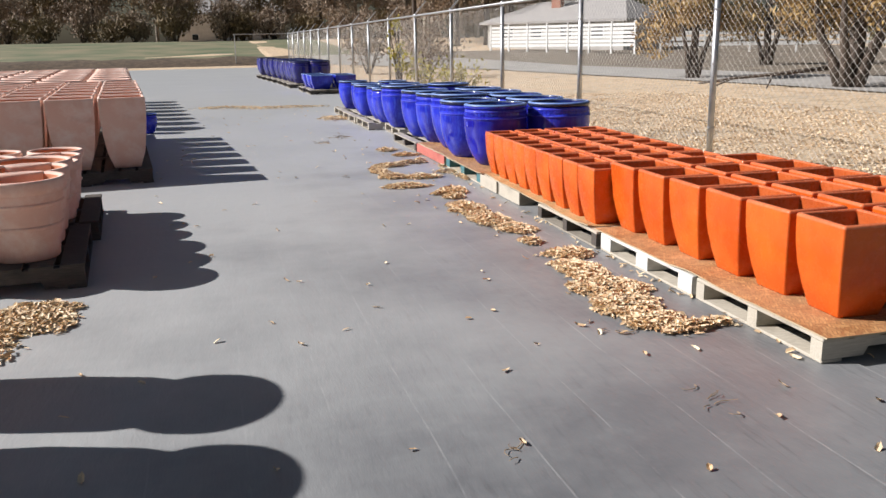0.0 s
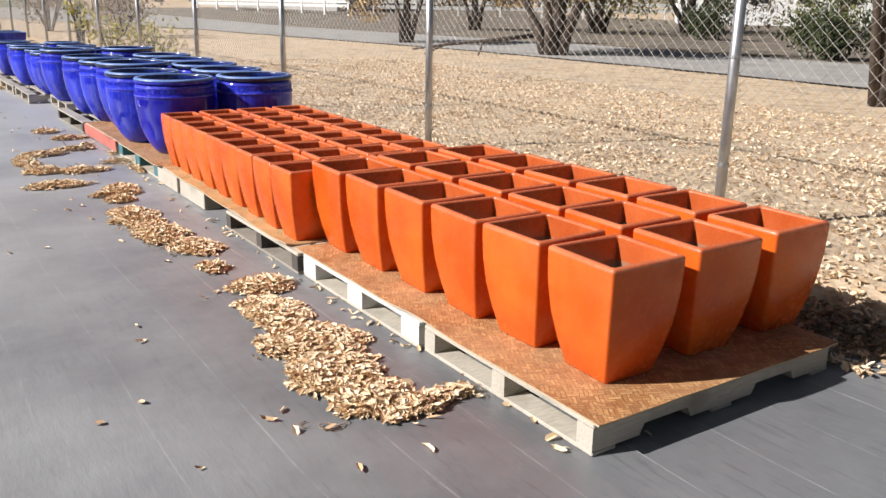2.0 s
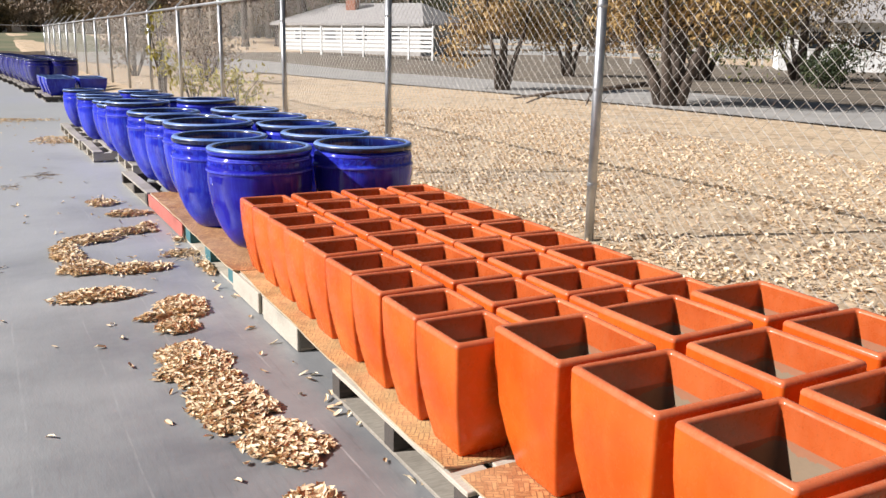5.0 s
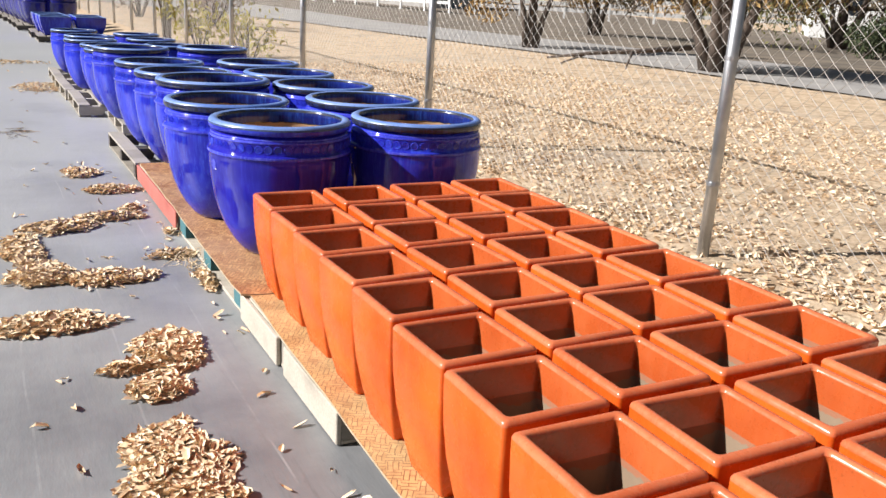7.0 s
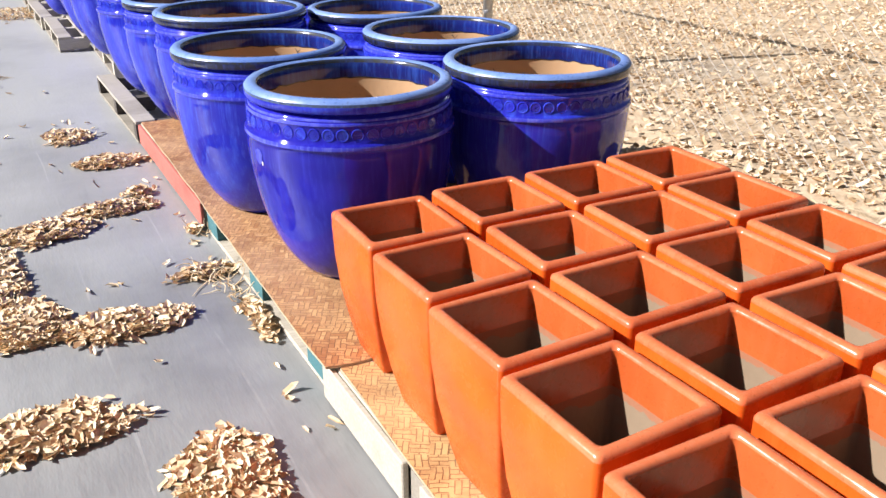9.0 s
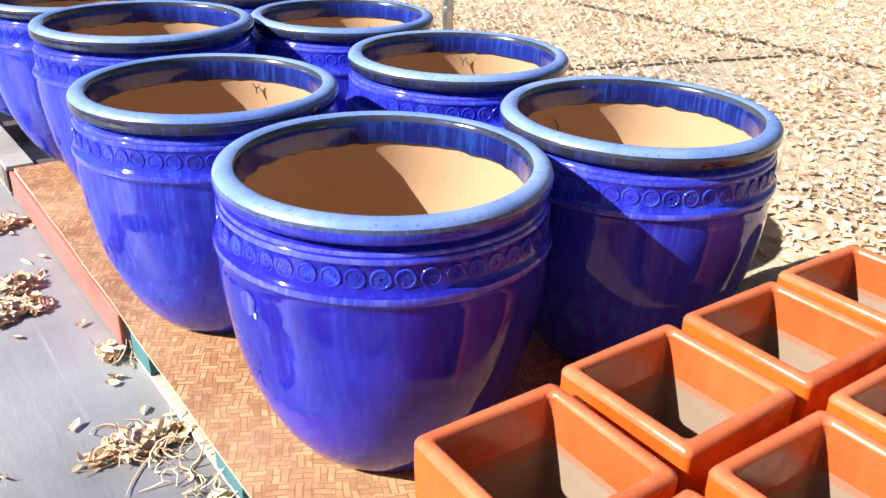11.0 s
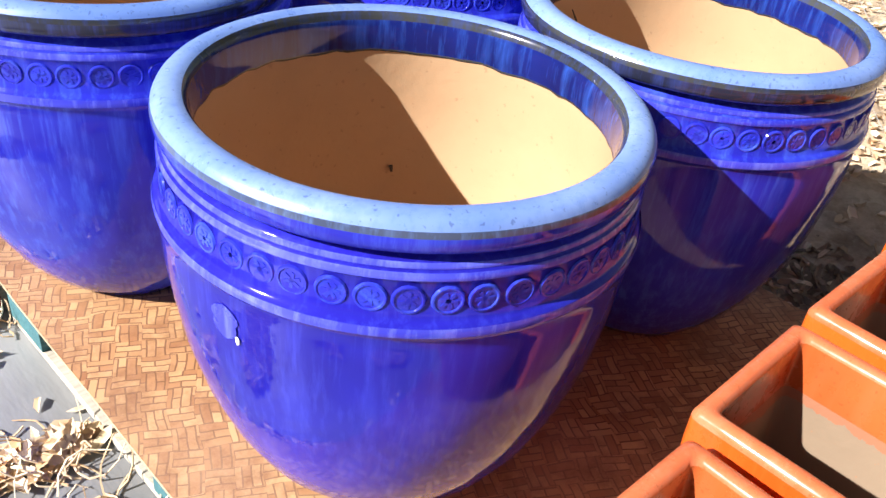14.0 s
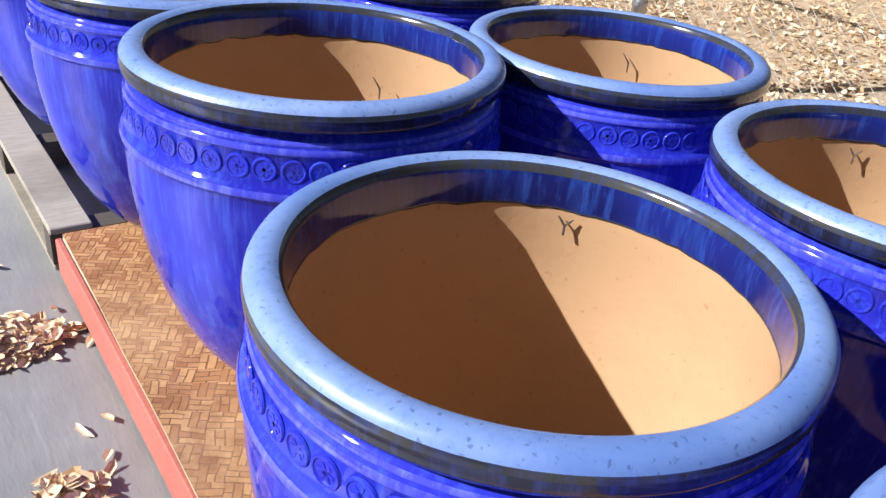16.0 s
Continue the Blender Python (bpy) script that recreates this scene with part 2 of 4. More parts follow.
def fabric():
    m = material("grey_weed_fabric", 0.5)
    n = Nodes(m)
    dust = n.noise(0.55, 6, 0.6)
    fine = n.noise(7, 6, 0.7)
    c = n.mix(n.ramp(dust, (0.35, (0, 0, 0)), (0.68, (1, 1, 1))), (0.082, 0.086, 0.094), (0.185, 0.187, 0.19))
    c = n.mix(n.math("MULTIPLY", n.ramp(fine, (0.5, (0, 0, 0)), (0.75, (1, 1, 1))), 0.4), c, (0.22, 0.22, 0.217))
    streak = n.noise(5, 5, 0.7, n.mapped((7.0, 0.6, 1)))
    c = n.mix(n.math("MULTIPLY", n.ramp(streak, (0.55, (0, 0, 0)), (0.68, (1, 1, 1))), 0.6), c, (0.06, 0.061, 0.066))
    sep = n.t.nodes.new("ShaderNodeSeparateXYZ")
    n.link(n.co, sep.inputs[0])
    wobble = n.math("MULTIPLY", n.noise(0.9, 2), 0.05)
    x = n.math("ADD", sep.outputs["X"], wobble)
    saw = n.math("ABSOLUTE", n.math("SUBTRACT", n.math("FRACT", n.math("DIVIDE", x, 0.305)), 0.5))
    line = n.math("LESS_THAN", saw, 0.011)
    broken = n.ramp(n.noise(2.6, 5, 0.7), (0.43, (0, 0, 0)), (0.64, (1, 1, 1)))
    c = n.mix(n.math("MULTIPLY", n.math("MULTIPLY", line, broken), 0.45), c, (0.50, 0.49, 0.475))
    # Dust noise, plus grazing sheen coloured in towards the left and the distance.
    dust_sheen = n.math("ADD", n.math("MULTIPLY", sep.outputs["X"], -0.15), n.math("MULTIPLY", sep.outputs["Y"], 0.05))
    dust_sheen = n.math("ADD", dust_sheen, n.math("MULTIPLY", n.noise(0.8, 5, 0.65), 0.95))
    c = n.mix(n.ramp(dust_sheen, (0.55, (0, 0, 0)), (1.38, (0.9, 0.9, 0.9))), c, (0.362, 0.367, 0.36))
    n.colour(c)
    n.link(n.ramp(dust, (0.3, (0.42, 0.42, 0.42)), (0.7, (0.56, 0.56, 0.56))), n.b.inputs["Roughness"])
    n.b.inputs["Sheen Weight"].default_value, n.b.inputs["Sheen Roughness"].default_value = 0.32, 0.45
    n.b.inputs["Specular IOR Level"].default_value = 1.0
    crease = n.noise(2.2, 5, 0.7, n.mapped((2.6, 0.7, 1), None, (0, 0, 0.35)))
    h = n.math("ADD", n.math("MULTIPLY", n.noise(1.4, 4), 4.0), n.math("MULTIPLY", crease, 2.5))
    h = n.math("ADD", h, n.math("MULTIPLY", n.noise(160, 2), 0.12))
    n.bump(h, 0.35, 0.008)
    return m


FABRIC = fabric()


def litter_ground():
    m = material("dry_leaf_ground", 0.9)
    n = Nodes(m)
    vor = n.add("ShaderNodeTexVoronoi", Scale=26.0)
    n.link(n.mapped((1, 0.6, 1), None, (0, 0, 0.5)), vor.inputs["Vector"])
    c = n.mix(n.ramp(n.noise(11, 6, 0.7), (0.3, (0, 0, 0)), (0.7, (1, 1, 1))), (0.42, 0.29, 0.17), (0.75, 0.58, 0.40))
    c = n.mix(n.math("MULTIPLY", n.ramp(vor.outputs["Color"], (0.55, (0, 0, 0)), (0.7, (1, 1, 1))), 0.5), c, (0.74, 0.61, 0.43))
    c = n.mix(n.ramp(n.noise(0.45, 5, 0.6), (0.55, (0, 0, 0)), (0.72, (0.8, 0.8, 0.8))), c, (0.42, 0.36, 0.29))
    c = n.mix(n.math("MULTIPLY", n.ramp(n.noise(3, 6, 0.75), (0.5, (0, 0, 0)), (0.66, (1, 1, 1))), 0.6), c, (0.17, 0.10, 0.05))
    n.colour(c)
    n.bump(n.noise(26, 5, 0.7), 0.8, 0.02)
    return m


LITTER = litter_ground()


def plain(name, a, b, scale=6.0, rough=0.85, metal=0.0, bump=0.2, islands=False):
    m = material(name, rough, metal)
    n = Nodes(m)
    n.colour(n.mix(n.island() if islands else n.ramp(n.noise(scale, 5), (0.3, (0, 0, 0)), (0.7, (1, 1, 1))), a, b))
    if bump:
        n.bump(n.noise(scale * 6, 4), bump, 0.01)
    return m


LEAF_DRY = plain("dry_straw_leaves", (0.56, 0.36, 0.19), (0.97, 0.82, 0.58), 20, 0.7, 0, 0, True)
LEAF_PALE = plain("dry_ground_leaves", (0.46, 0.30, 0.16), (0.97, 0.81, 0.59), 20, 0.75, 0, 0, True)
LEAF_BROWN = plain("dark_brown_leaves", (0.16, 0.11, 0.07), (0.42, 0.30, 0.19), 20, 0.8, 0, 0, True)
FIELD = plain("green_field", (0.07, 0.11, 0.05), (0.24, 0.20, 0.12), 0.25, 0.95)
SOIL = plain("dark_damp_soil", (0.05, 0.035, 0.022), (0.13, 0.09, 0.055), 3.0, 0.95, 0, 0.6)
ROAD = plain("worn_asphalt", (0.29, 0.275, 0.255), (0.40, 0.38, 0.35), 1.2, 0.85)
STEEL = plain("galvanised_steel", (0.42, 0.43, 0.45), (0.58, 0.59, 0.60), 9, 0.42, 0.85, 0.05)
WIRE = plain("galvanised_wire", (0.38, 0.355, 0.32), (0.48, 0.45, 0.41), 9, 0.5, 0.1, 0)
BARK = plain("grey_brown_bark", (0.045, 0.035, 0.028), (0.13, 0.10, 0.08), 7, 0.95, 0, 0.9)
BARK_PALE = plain("pale_bark", (0.20, 0.17, 0.13), (0.38, 0.33, 0.27), 6, 0.95, 0, 0.7)
LEAVES_GOLD = plain("gold_brown_leaves", (0.24, 0.14, 0.045), (0.48, 0.33, 0.13), 9, 0.7, 0, 0, True)
LEAVES_OLIVE = plain("olive_leaves", (0.06, 0.075, 0.02), (0.20, 0.18, 0.05), 9, 0.7, 0, 0, True)
LEAVES_DARK = plain("dark_green_leaves", (0.02, 0.035, 0.014), (0.07, 0.085, 0.03), 9, 0.7, 0, 0, True)
LEAVES_GREY = plain("grey_brown_twigs", (0.17, 0.125, 0.09), (0.40, 0.31, 0.23), 9, 0.85, 0, 0, True)
LEAVES_DULL = plain("dull_brown_leaves", (0.10, 0.075, 0.04), (0.26, 0.19, 0.10), 9, 0.8, 0, 0, True)
VERGE = plain("shaded_dry_verge", (0.10, 0.085, 0.065), (0.25, 0.20, 0.145), 0.9, 0.95, 0, 0.6)
LEAVES_YELLOW = plain("yellow_green_leaves", (0.28, 0.26, 0.04), (0.46, 0.38, 0.07), 9, 0.7, 0, 0, True)
WHITE_PAINT = plain("white_paint", (0.74, 0.74, 0.72), (0.82, 0.82, 0.80), 3, 0.6, 0, 0.05)
# Wall paint greyed so that the wall's shade lies in its colour.
WALL_PAINT = plain("shade_grey_wall_paint", (0.40, 0.385, 0.36), (0.50, 0.48, 0.45), 2, 0.8, 0, 0.1)
ROOF = plain("grey_brown_shingles", (0.30, 0.285, 0.275), (0.42, 0.40, 0.385), 5, 0.9, 0, 0.5)
BRICK = plain("red_brick", (0.26, 0.10, 0.06), (0.38, 0.17, 0.11), 8, 0.9, 0, 0.4)
GLASS_DARK = material("dark_window_glass", 0.08)
GLASS_DARK.node_tree.nodes["Principled BSDF"].inputs["Base Color"].default_value = (0.02, 0.025, 0.03, 1)


# ---- building helpers ----
def part(name, bm, mat, parent=None, label=""):
    """Links a bmesh (or a ready mesh) as one mesh object under a thing or a part."""
    if isinstance(bm, bpy.types.Mesh):
        me = bm
    else:
        me = bpy.data.meshes.new(name)
        bm.to_mesh(me)
        bm.free()
    if mat and not me.materials:
        for one in (mat if isinstance(mat, (list, tuple)) else (mat,)):
            me.materials.append(one)
    ob = new(name, me)
    ob.parent = parent
    if label:
        ob["label"] = label
    return ob


def thing(name, m, label, category, group="", kind=""):
    ob = new(name)
    ob.empty_display_size = 0.1
    ob.matrix_basis = m
    return tagged(ob, label, category, group, kind)


def smooth(bm, deg=None):
    for f in bm.faces:
        f.smooth = True
    if deg is not None:
        lim = radians(deg)
        for e in bm.edges:
            if len(e.link_faces) == 2 and e.calc_face_angle(0) > lim:
                e.smooth = False
    return bm


def box(bm, x0, x1, y0, y1, z0, z1, bev=0.0):
    r = bmesh.ops.create_cube(bm, size=1.0, matrix=Matrix.LocRotScale(((x0 + x1) / 2, (y0 + y1) / 2, (z0 + z1) / 2), None, (x1 - x0, y1 - y0, z1 - z0)))
    if bev:
        edges = list({e for v in r["verts"] for e in v.link_edges})
        bmesh.ops.bevel(bm, geom=edges, offset=bev, segments=1, affect="EDGES")
    return bm


def boxed(x0, x1, y0, y1, z0, z1, bev=0.003):
    return box(bmesh.new(), x0, x1, y0, y1, z0, z1, bev)


def lathe(profile, n=48, wob=0.0, seed=0):
    bm = bmesh.new()
    rings = []
    for r, z in profile:
        ring = []
        for k in range(n):
            a = 2 * math.pi * k / n
            rr = r * (1 + wob * noise.noise((math.cos(a) * 1.5 + seed, math.sin(a) * 1.5, z * 3)))
            ring.append(bm.verts.new((rr * math.cos(a), rr * math.sin(a), z)))
        rings.append(ring)
    for a, b in zip(rings, rings[1:]):
        for k in range(n):
            bm.faces.new((a[k], a[(k + 1) % n], b[(k + 1) % n], b[k]))
    return bm, rings


def cap(bm, ring, up=True):
    bm.faces.new(ring if up else ring[::-1])


def tube(bm, pts, radii, sides=8):
    """A round bar along points, tapering by radii."""
    prev = None
    for i, (p, r) in enumerate(zip(pts, radii)):
        p = Vector(p)
        d = (Vector(pts[min(i + 1, len(pts) - 1)]) - Vector(pts[max(i - 1, 0)])).normalized()
        a = d.orthogonal().normalized() if abs(d.z) < 0.99 else Vector((1, 0, 0))
        a = (a - d * a.dot(d)).normalized()
        b = d.cross(a)
        ring = [bm.verts.new(p + r * (math.cos(t) * a + math.sin(t) * b)) for t in (2 * math.pi * k / sides for k in range(sides))]
        if prev:
            off = min(range(sides), key=lambda o: sum((prev[k].co - ring[(k + o) % sides].co).length for k in range(sides)))
            ring = ring[off:] + ring[:off]
            for k in range(sides):
                bm.faces.new((prev[k], prev[(k + 1) % sides], ring[(k + 1) % sides], ring[k]))
        else:
            bm.faces.new(ring[::-1])
        prev = ring
    bm.faces.new(prev)
    return bm


def scatter_leaves(name, places, length, width, mat, rng, lift=0.0):
    """One mesh of many small curled leaves. places: (x, y, z, tilt)."""
    verts, faces = [], []
    for x, y, z, tilt in places:
        ln, w = length * rng.uniform(0.55, 1.25), width * rng.uniform(0.6, 1.4)
        turn = Euler((rng.gauss(0, tilt), rng.gauss(0, tilt), rng.uniform(0, 6.283))).to_matrix()
        bow, side = rng.uniform(-0.14, 0.22) * ln, rng.uniform(-0.12, 0.12) * ln
        base = Vector((x, y, z + lift))
        k = len(verts)
        up = w * rng.uniform(0.05, 0.3)
        for p in ((-ln / 2, 0, bow), (-ln * 0.24, w * 0.46 + side, up), (ln * 0.27, w * 0.42 + side, up), (ln / 2, 0, bow), (ln * 0.24, -w * 0.46 + side, up), (-ln * 0.27, -w * 0.42 + side, up), (-ln * 0.25, side, -w * 0.1), (ln * 0.25, side, -w * 0.1)):
            verts.append(base + turn @ Vector(p))
        faces += [(k, k + 6, k + 1), (k, k + 5, k + 6), (k + 6, k + 7, k + 2, k + 1), (k + 5, k + 4, k + 7, k + 6), (k + 7, k + 3, k + 2), (k + 4, k + 3, k + 7)]
    me = bpy.data.meshes.new(name)
    me.from_pydata(verts, [], faces)
    me.materials.append(mat)
    return me


# ---- ground ----
def smoothstep(a, b, x):
    t = min(max((x - a) / (b - a), 0.0), 1.0)
    return t * t * (3 - 2 * t)


def ground_height(u, v):
    """Height of the natural ground: a low bank under the fence, a slow rise far off."""
    far_rise = 1.7 * smoothstep(45, 110, u) if u > 45 else 0.0
    return 0.095 * smoothstep(1.35, 2.15, v) - 0.012 + far_rise


def ground_sheet():
    bm = bmesh.new()
    us = [-3000, -600, -120, -40, -15, -6, -3] + [-2 + 0.5 * k for k in range(44)] + [20 + 2 * k for k in range(14)] + [52, 60, 75, 95, 115, 160, 400, 1200, 4000]
    vs = [-4000, -900, -200, -60, -25, -12, -6, -3, 0.6, 1.2, 1.35, 1.5, 1.65, 1.8, 1.95, 2.1, 2.3, 2.6, 3, 3.5, 4, 5, 6, 8, 10, 13, 18, 26, 40, 80, 200, 900, 4000]
    grid = []
    for u in us:
        row = []
        for v in vs:
            n = 0.02 * noise.noise((u * 0.9, v * 1.3, 0)) if 1.4 < v < 60 and -10 < u < 60 else 0.0
            row.append(bm.verts.new((v, u, ground_height(u, v) + n)))
        grid.append(row)
    for a, b in zip(grid, grid[1:]):
        for k in range(len(vs) - 1):
            bm.faces.new((a[k], a[k + 1], b[k + 1], b[k]))
    ob = part("ground", smooth(bm), LITTER)
    ob.matrix_basis = ROW
    return tagged(ob, "straw-coloured ground thick with dry fallen leaves", "ground", kind="structure")


ground_sheet()


def fabric_sheet():
    bm = bmesh.new()
    us = [-12 + 0.5 * k for k in range(128)]
    vs = [-24, -16, -10, -7, -5, -4, -3.2, -2.4, -1.6, -0.8, 0, 0.8, 1.0, 1.48]
    grid = []
    for u in us:
        row = []
        for i, v in enumerate(vs):
            edge = 0.09 * noise.noise((u * 0.8, 3.1, 0)) - 0.36 * smoothstep(-0.2, 0.5, u) if i == len(vs) - 1 else 0.0
            row.append(bm.verts.new((v + edge, u, 0.0 + (0.012 if i == len(vs) - 1 else 0.0) + 0.0012 * noise.noise((u * 1.7, v * 1.7, 5)))))
        grid.append(row)
    for a, b in zip(grid, grid[1:]):
        for k in range(len(vs) - 1):
            bm.faces.new((a[k], a[k + 1], b[k + 1], b[k]))
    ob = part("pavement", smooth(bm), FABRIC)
    ob.matrix_basis = ROW
    return tagged(ob, "dusty grey woven ground fabric with thin pale stripes", "ground cover", kind="structure")


fabric_sheet()


def strip(name, pts_left, pts_right, mat, label, category, lift):
    bm = bmesh.new()
    prev = None
    for (a, b), (c, d) in zip(pts_left, pts_right):
        pair = (bm.verts.new((a, b, ground_height(b, a) + lift)), bm.verts.new((c, d, ground_height(d, c) + lift)))
        if prev:
            bm.faces.new((prev[0], prev[1], pair[1], pair[0]))
        prev = pair
    bmesh.ops.subdivide_edges(bm, edges=bm.edges[:], cuts=3, use_grid_fill=True)
    ob = part(name, smooth(bm), mat)
    ob.matrix_basis = ROW
    return tagged(ob, label, category, kind="structure")


# far field and the soil bank at the end of the fabric
bm = bmesh.new()
field = part("field", bmesh.ops.create_grid(bm, x_segments=40, y_segments=24, size=0.5) and bm, FIELD)
for vtx in field.data.vertices:
    vv, uu = vtx.co.x * 150 - 66, vtx.co.y * 62 + 84
    vtx.co = (vv, uu, ground_height(uu, vv) + 0.03 + 0.05 * noise.noise((vv * 0.3, uu * 0.3, 0)))
field.matrix_basis = ROW
tagged(field, "green and tan low crop field beyond the yard", "field", kind="structure")


def soil_bank():
    bm = bmesh.new()
    prev = None
    for k in range(60):
        v = -70 + 1.25 * k
        prof = [(50.6, 0.0), (51.5, 0.3), (52.8, 0.5), (54.4, 0.4), (56.5, 0.05)]
        ring = [bm.verts.new((v, u + 0.3 * noise.noise((v * 0.4, u, 1)), max(z - 0.02, z * (1 + 0.5 * noise.noise((v * 0.7, u, 0)))))) for u, z in prof]
        if prev:
            for a in range(len(prof) - 1):
                bm.faces.new((prev[a], prev[a + 1], ring[a + 1], ring[a]))
        prev = ring
    ob = part("soil_bank", smooth(bm), SOIL)
    ob.matrix_basis = ROW
    tagged(ob, "low bank of dark soil at the end of the fabric", "bank", kind="structure")


soil_bank()


# ---- pallets ----
def notched(width, y0, y1, z0, z1, notch=0.038):
    """A stringer with two notches cut into its underside."""
    a, b = width * 0.17, width * 0.37
    prof = [(0, z0), (a, z0), (a + 0.02, z0 + notch), (b - 0.02, z0 + notch), (b, z0), (width - b, z0), (width - b + 0.02, z0 + notch), (width - a - 0.02, z0 + notch), (width - a, z0), (width, z0), (width, z1), (0, z1)]
    bm = bmesh.new()
    f = bm.faces.new([bm.verts.new((x, y0, z)) for x, z in prof])
    up = [g for g in bmesh.ops.extrude_face_region(bm, geom=[f])["geom"] if isinstance(g, bmesh.types.BMVert)]
    bmesh.ops.translate(bm, verts=up, vec=(0, y1 - y0, 0))
    bmesh.ops.recalc_face_normals(bm, faces=bm.faces)
    return bm


def pallet(u0, v0, length=1.02, width=1.2, turn=0.0, board=None, block=None, base=None, height=0.1115, label="", edge=None, thick=0.075, nb=8, gap=0.03):
    """A stringer pallet: three notched stringers across, boards above and below. Its origin is the near corner on the aisle side."""
    board, block, base = board or WOOD_GREY, block or WOOD_GREY, base or WOOD_GREY
    p = thing("pallet", at(u0, v0, 0, turn), label or "weathered grey wooden pallet lying on ground fabric", "pallet", "pallets along the fence")
    step = (width + gap) / nb
    for k in range(nb):
        x = k * step
        part("deck_board", boxed(x, x + step - gap, 0, length, height - 0.017, height), edge if edge and k == 0 else board, p)
    for y in (0.0, length / 2 - thick / 2, length - thick):
        part("stringer", notched(width - 0.004, y + 0.002, y + thick - 0.002, 0.0165, height - 0.0175), block, p)
    for x in (0.0, width / 2 - 0.05, width - 0.1):
        part("runner_board", boxed(x, x + 0.1, 0.0, length, 0.001, 0.016), base, p)
    return p


def sheet(u0, u1, v0, v1, turn=0.0, z=0.112, mat=None, label="brown woven-strip board sheet lying on pallets"):
    """A thin board, lifting a little here and there along its edges."""
    s = thing("board_sheet", at(u0, v0, z, turn), label, "board", "board sheets on the pallets")
    ln, w = u1 - u0, v1 - v0

    def lift(x, y):
        near = min(x, w - x, y + (0.0 if u0 < 0 else 1.0))
        return 0.022 * max(0.0, 1 - near / 0.10) ** 2 * max(0.0, noise.noise((x * 2.6, y * 2.6 + u0 * 3, 1)) + 0.12)

    def layer(z0):
        bm = bmesh.new()
        bmesh.ops.create_grid(bm, x_segments=28, y_segments=56, size=0.5)
        for vt in bm.verts:
            x, y = (vt.co.x + 0.5) * w, (vt.co.y + 0.5) * ln
            vt.co = (x, y, z0 + lift(x, y))
        return bm

    bm = layer(0.0068)
    under = bmesh.ops.extrude_face_region(bm, geom=bm.faces[:])
    for g in under["geom"]:
        if isinstance(g, bmesh.types.BMVert):
            g.co.z -= 0.0068
    bmesh.ops.recalc_face_normals(bm, faces=bm.faces)
    part("core", smooth(bm, 40), SHEET_EDGE, s, "pale worn board edge")
    part("face", smooth(layer(0.0073)), mat or SHEET, s)
    return s


pallet(-0.02, -0.02, 0.95, 1.2, board=WOOD_PALE, block=WOOD_PALE, base=WOOD_PALE)
pallet(0.955, -0.03, 1.08, 1.2, board=WOOD_WHITE, block=WOOD_WHITE, base=WOOD_PALE, label="pallet with whitewashed boards lying on ground fabric", thick=0.14)
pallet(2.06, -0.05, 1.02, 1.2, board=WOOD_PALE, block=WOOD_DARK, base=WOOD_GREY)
white = pallet(3.58, 0.0, 1.05, 1.2, board=WOOD_PALE, block=WOOD_GREY, base=WOOD_PALE, label="pallet with pale weathered side boards lying on ground fabric", thick=0.1)
for y0, y1 in ((0.0, 0.50), (0.58, 1.05)):
    part("side_board", boxed(-0.018, -0.001, y0, y1, 0.004, 0.109), WOOD_PALE, white, "pale weathered side board")
pallet(4.66, 0.0, 1.23, 1.2, board=WOOD_PALE, block=WOOD_TEAL, base=WOOD_PALE, label="pallet with faded blue-green stringers lying on ground fabric", thick=0.14)
red = pallet(5.93, 0.0, 1.26, 1.2, board=WOOD_PALE, block=WOOD_GREY, base=WOOD_GREY, label="long pallet with a faded red painted side")
part("side_board", boxed(-0.016, -0.001, 0.0, 1.26, 0.012, 0.110), WOOD_RED, red, "faded red painted side board")
sheet(-0.045, 2.14, -0.025, 1.185)
sheet(2.185, 4.555, -0.055, 1.165, -1.4, mat=SHEET_PALE, label="sun-bleached tan woven-strip board sheet lying on pallets")
sheet(4.57, 7.19, -0.03, 1.19, -0.7)
for u0, v0, tn, ln in ((7.23, -0.02, 0.6, 1.24), (8.82, 0.12, -1, 1.14), (10.02, -0.10, 0, 1.15), (11.2, -0.12, 1, 1.15), (12.38, -0.13, 0, 1.2)):
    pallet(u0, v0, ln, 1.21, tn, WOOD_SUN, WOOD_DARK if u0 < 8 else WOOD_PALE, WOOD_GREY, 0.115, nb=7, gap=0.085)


# ---- square orange planters ----
def square_ring(bm, half, corner, z, n=4):
    pts = []
    for cx, cy, a0 in ((1, 1, 0), (-1, 1, 90), (-1, -1, 180), (1, -1, 270)):
        for k in range(n):
            a = radians(a0 + 90 * k / (n - 1))
            pts.append(bm.verts.new((cx * (half - corner) + corner * math.cos(a), cy * (half - corner) + corner * math.sin(a), z)))
    return pts


def skin(bm, rings):
    for a, b in zip(rings, rings[1:]):
        n = len(a)
        for k in range(n):
            bm.faces.new((a[k], a[(k + 1) % n], b[(k + 1) % n], b[k]))


